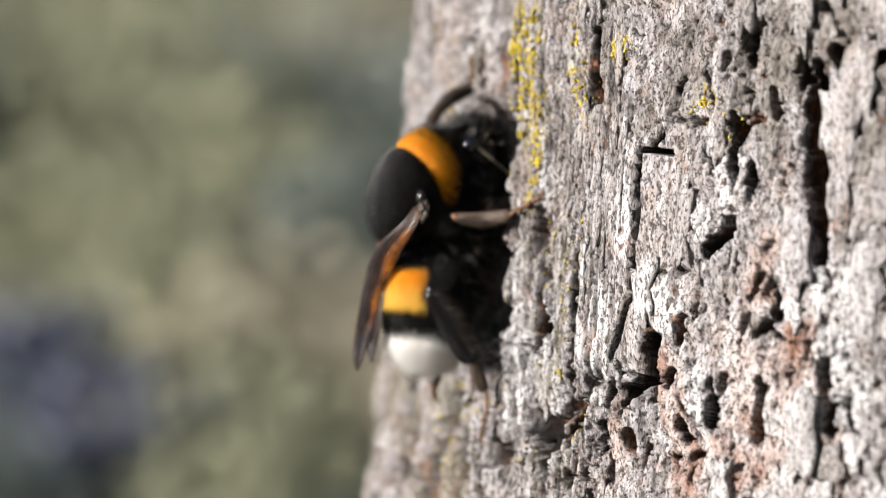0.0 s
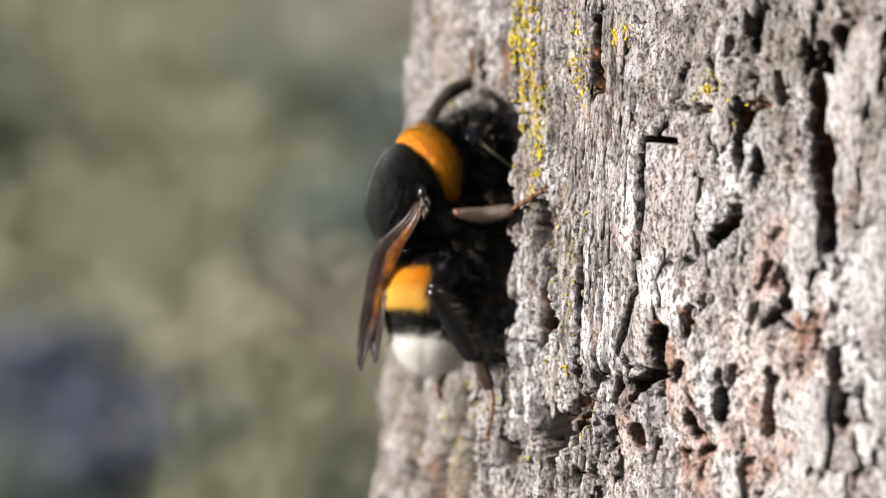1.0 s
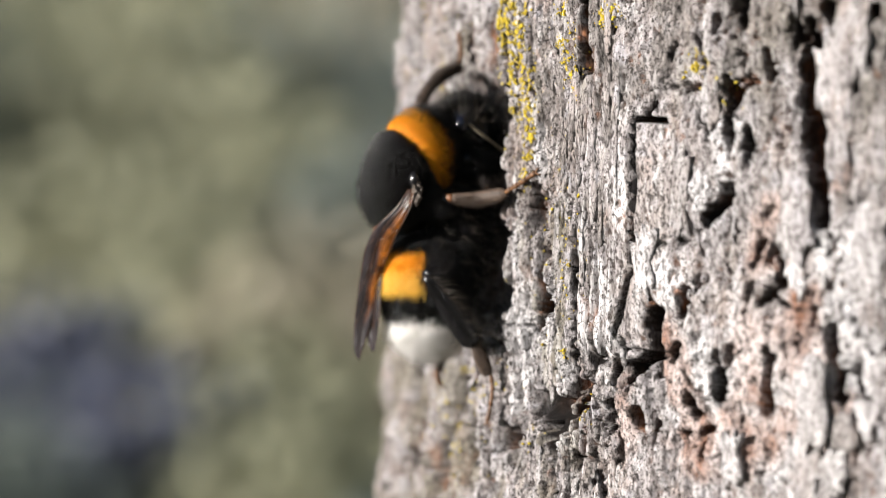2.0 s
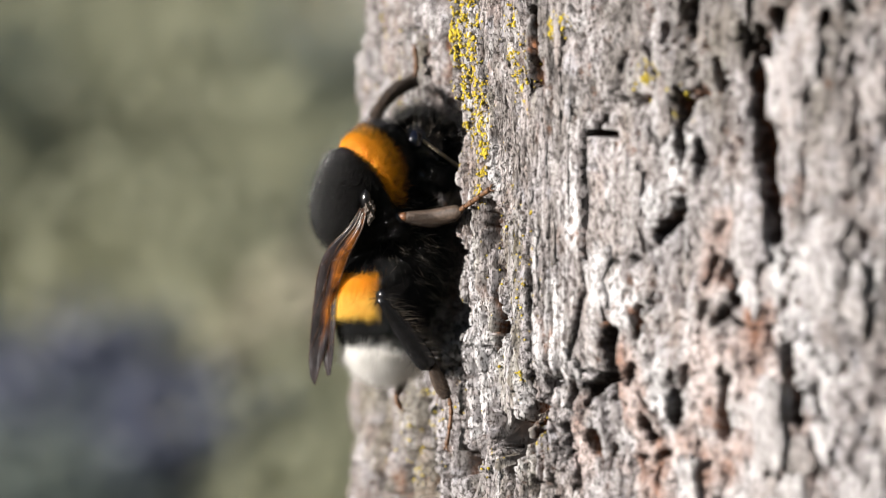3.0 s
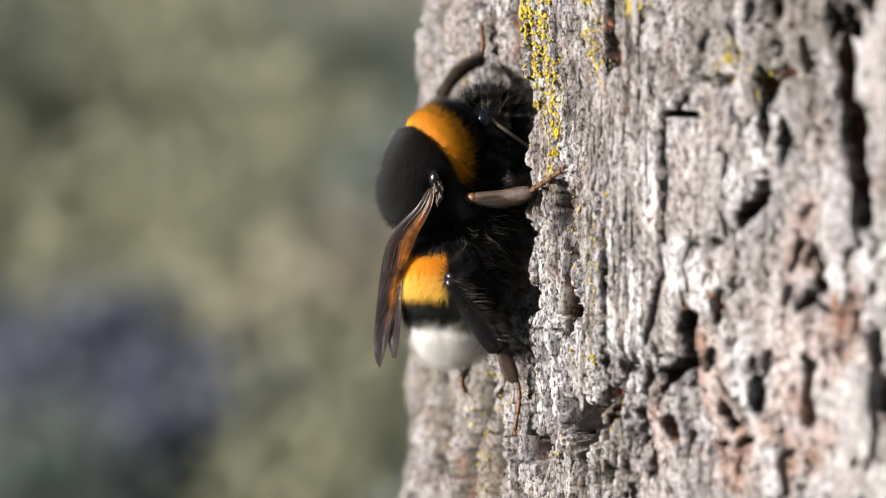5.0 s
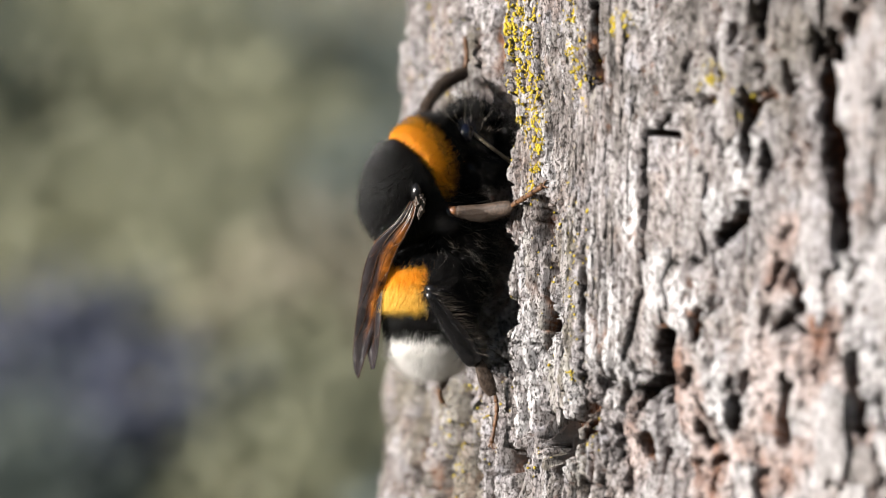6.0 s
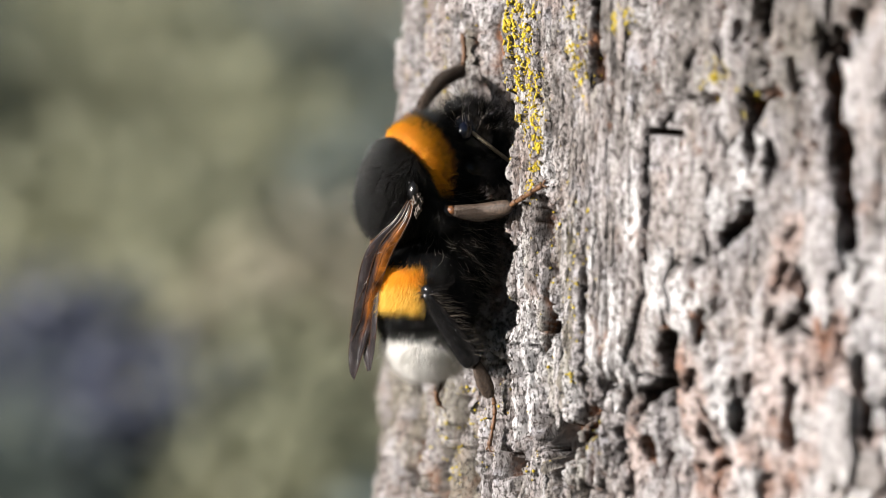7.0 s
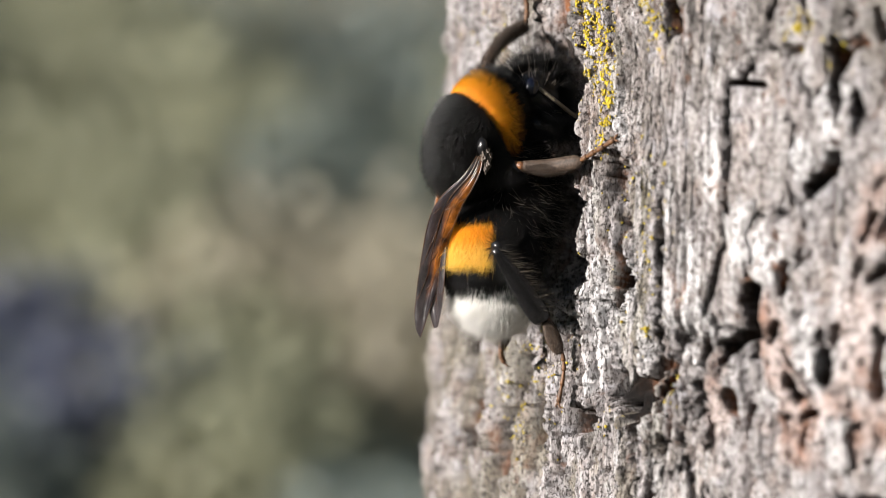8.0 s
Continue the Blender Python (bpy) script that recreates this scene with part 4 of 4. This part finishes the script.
    near = (p[:, 0] > 1.2) & (rng.random(len(p)) < 0.09)
    part("pale_bristle_fur", strands("fur", p[near], clumped(rng, p[near], nrm[near] + np.array([0.4, -0.5, -0.4]), 30, 0.5), rng.uniform(1.2, 2.2, near.sum()), 0.014, rng), FUR_GREY, under, "silvery bristle hairs")
    p, nrm = hull_roots(rng, 800, hc, ha, hr)
    top = (p[:, 1] > 8.6) | (p[:, 1] < 6.8)
    cheek = (p[:, 1] < 7.4) & (p[:, 0] > 0.6)
    part("cheek_fur", strands("fur", p[cheek], clumped(rng, p[cheek], nrm[cheek] * 0.6 + np.array([0.2, -0.9, -0.5]), 40, 0.8), rng.uniform(0.8, 1.6, cheek.sum()), 0.013, rng, 0.2), FUR_SHEEN, head, "glossy black cheek hairs")
    part("pale_head_fur", strands("fur", p[top], nrm[top] + np.array([0, 0.3, 0]), rng.uniform(0.6, 1.3, top.sum()), 0.012, rng, 0.35), FUR_GREY, head, "greyish head hairs")
    return bee


build_bee()


# ---------------------------------------------------------------- ground and what lies behind
def ground_height(x, y):
    far = np.hypot(x, y)
    return -1.15 + 0.05 * (fbm(x * 1.5 + 50, y * 1.5 + 50, 131) - 0.5) + 0.13 * np.maximum(0, far - 2)


def build_ground():
    n = 90
    t = np.linspace(-1, 1, n)
    c = np.sign(t) * (np.abs(t) ** 3) * 220
    X, Y = np.meshgrid(c, c)
    H = ground_height(X, Y)
    i, j = np.meshgrid(np.arange(n - 1), np.arange(n - 1), indexing="ij")
    q = np.stack([i * n + j, i * n + j + 1, (i + 1) * n + j + 1, (i + 1) * n + j], -1).reshape(-1, 4)
    ob = new("ground", mesh_from("ground", np.stack([X, Y, H], -1).reshape(-1, 3), q))
    ob.data.materials.append(GROUND)
    tagged(ob, "uneven olive grass and dry soil", "ground", kind="structure")


def build_bush(centre, size, count, mat, seed, label, leaf=0.05):
    rng = np.random.default_rng(seed)
    bush = tagged(new("bush"), label, "bush", "bushes behind the trunk")
    bush.location = centre
    for k in range(6):
        way = unit((rng.normal() * 0.5, rng.normal() * 0.5, 1.0)) * size * 1000
        part("stem", tube([(0, 0, 0), way * 0.4, way * 0.9 + rng.normal(size=3) * 60], [14, 9, 3], 10, 6), BUSHWOOD, bush)
    d = rng.normal(size=(count, 3))
    d /= np.linalg.norm(d, axis=1)[:, None]
    p = d * (rng.random((count, 1)) ** 0.4) * size * (0.75 + 0.5 * rng.random((count, 1)))
    p[:, 2] = np.abs(p[:, 2]) * 1.15 + 0.05
    n = rng.normal(size=(count, 3)) + d
    n /= np.linalg.norm(n, axis=1)[:, None]
    u = np.cross(n, rng.normal(size=(count, 3)))
    u /= np.linalg.norm(u, axis=1)[:, None]
    w = np.cross(n, u)
    l = leaf * rng.uniform(0.6, 1.3, count)[:, None]
    verts = np.stack([p - u * l, p + w * l * 0.42 + n * l * 0.12, p + u * l, p - w * l * 0.42 + n * l * 0.12], 1)
    b = (np.arange(count) * 4)[:, None, None]
    q = np.array([[0, 1, 2], [0, 2, 3]])[None] + b
    tagged(part("leaves", mesh_from("leaves", verts.reshape(-1, 3), q.reshape(-1, 3), False), mat, bush), kind="stuff")


BUSHWOOD = plain("bush_wood", (0.05, 0.04, 0.03), (0.14, 0.11, 0.08), 60, 0.9, 0.2)
OLIVE = leaf_material("olive_leaves", (0.235, 0.237, 0.152), (0.35, 0.347, 0.237))
DRY = leaf_material("dry_leaves", (0.30, 0.27, 0.195), (0.45, 0.41, 0.32))
# for added low bushes, purplish grey in place of a shaded patch of ground
PURPLE_SHADE = leaf_material("purple_shade_leaves", (0.07, 0.08, 0.12), (0.13, 0.14, 0.19))
DARK = leaf_material("blue_green_leaves", (0.14, 0.165, 0.15), (0.22, 0.25, 0.225))
# for added bushes whose dark colour stands for a shaded gap in the foliage
SHADE = leaf_material("gap_shade_leaves", (0.03, 0.05, 0.05), (0.07, 0.095, 0.09))
build_ground()
rng = np.random.default_rng(77)
KINDS = ((OLIVE, "olive-green leafy bush standing in grass"), (DRY, "tan dry-leaved bush standing in grass"),
         (DARK, "blue-green bush standing in grass"), (PURPLE_SHADE, "purplish-grey low bush standing in for shaded ground"), (SHADE, "dark teal-green bush standing in for a shaded gap"))
for k, x, y, size in ((0, -0.85, 8.2, 0.55), (0, -1.75, 8.6, 0.60), (0, -2.3, 10.5, 0.9), (3, -0.86, 6.2, 0.42), (3, -0.58, 5.9, 0.30), (0, -0.26, 5.6, 0.36), (1, -0.12, 6.8, 0.5), (0, -0.5, 7.2, 0.45), (0, -0.45, 9.5, 0.7),
                      (2, 0.0, 9.0, 0.6), (0, -0.95, 11.0, 0.8), (0, -1.9, 12.5, 1.0), (2, 0.5, 11.5, 0.9), (1, -0.15, 13.5, 1.0), (0, 0.9, 9.5, 0.8), (0, -2.9, 9.0, 0.8),
                      (1, 1.8, 11.0, 0.9), (0, -3.6, 12.0, 1.0), (2, -0.92, 5.0, 0.24), (0, -0.25, 6.4, 0.34), (2, -1.5, 6.8, 0.40),
                      (2, -0.82, 5.0, 0.36), (3, -0.50, 5.5, 0.32), (0, -0.22, 5.0, 0.34), (2, 0.1, 4.5, 0.30), (1, 0.25, 6.5, 0.5), (0, -1.2, 16.0, 1.4), (0, -2.6, 17.0, 1.5), (1, 0.4, 18.0, 1.5), (0, -4.5, 16.0, 1.4),
                      (0, -1.2, 11.5, 0.85), (0, -0.9, 12.5, 0.95), (4, -2.25, 11.8, 0.95), (4, -2.0, 10.8, 0.6), (2, -0.35, 12.2, 0.95), (0, -1.15, 9.4, 0.5)):
    z = float(ground_height(np.array(x), np.array(y))) - 0.02
    build_bush((x, y, z), size, int(2400 * size + 500), KINDS[k][0], int(rng.integers(1000)), KINDS[k][1], 0.03 + 0.02 * size)


def build_grass():
    rng = np.random.default_rng(31)
    n = 46000
    y = rng.uniform(2.2, 13, n)
    x = rng.uniform(-0.24, 0.06, n) * (y + 0.2) + rng.normal(size=n) * 0.15
    far, turn = 0.2 + 12 * rng.random(n - 16000) ** 0.6, rng.uniform(0, 2 * np.pi, n - 16000)
    x[16000:], y[16000:] = far * np.cos(turn), far * np.sin(turn)
    z = ground_height(x, y)
    hgt = rng.uniform(0.10, 0.30, n) * (0.6 + 0.8 * fbm(x * 1.2 + 30, y * 1.2 + 30, 151))
    ang = rng.uniform(0, np.pi, n)
    u = np.stack([np.cos(ang), np.sin(ang), 0 * ang], 1) * rng.uniform(0.004, 0.010, n)[:, None]
    lean = rng.normal(size=(n, 3)) * 0.3 * hgt[:, None]
    lean[:, 2] = hgt
    p = np.stack([x, y, z - 0.01], 1)
    verts = np.stack([p - u, p + u, p + lean * 0.6 + u * 0.7, p + lean * 0.6 - u * 0.7, p + lean + lean * np.array([0.3, 0.3, -0.1])], 1)
    b = (np.arange(n) * 5)[:, None, None]
    q = np.array([[0, 1, 2, 3]])[None] + b
    t = np.array([[3, 2, 4]])[None] + b
    ob = new("grass", mesh_from("grass", verts.reshape(-1, 3), [q.reshape(-1, 4), t.reshape(-1, 3)], False))
    ob.data.materials.append(STRAW)
    tagged(ob, "tall olive and straw-coloured meadow grass", "grass", kind="stuff")


STRAW = leaf_material("meadow_grass", (0.13, 0.14, 0.09), (0.32, 0.30, 0.22))
build_grass()
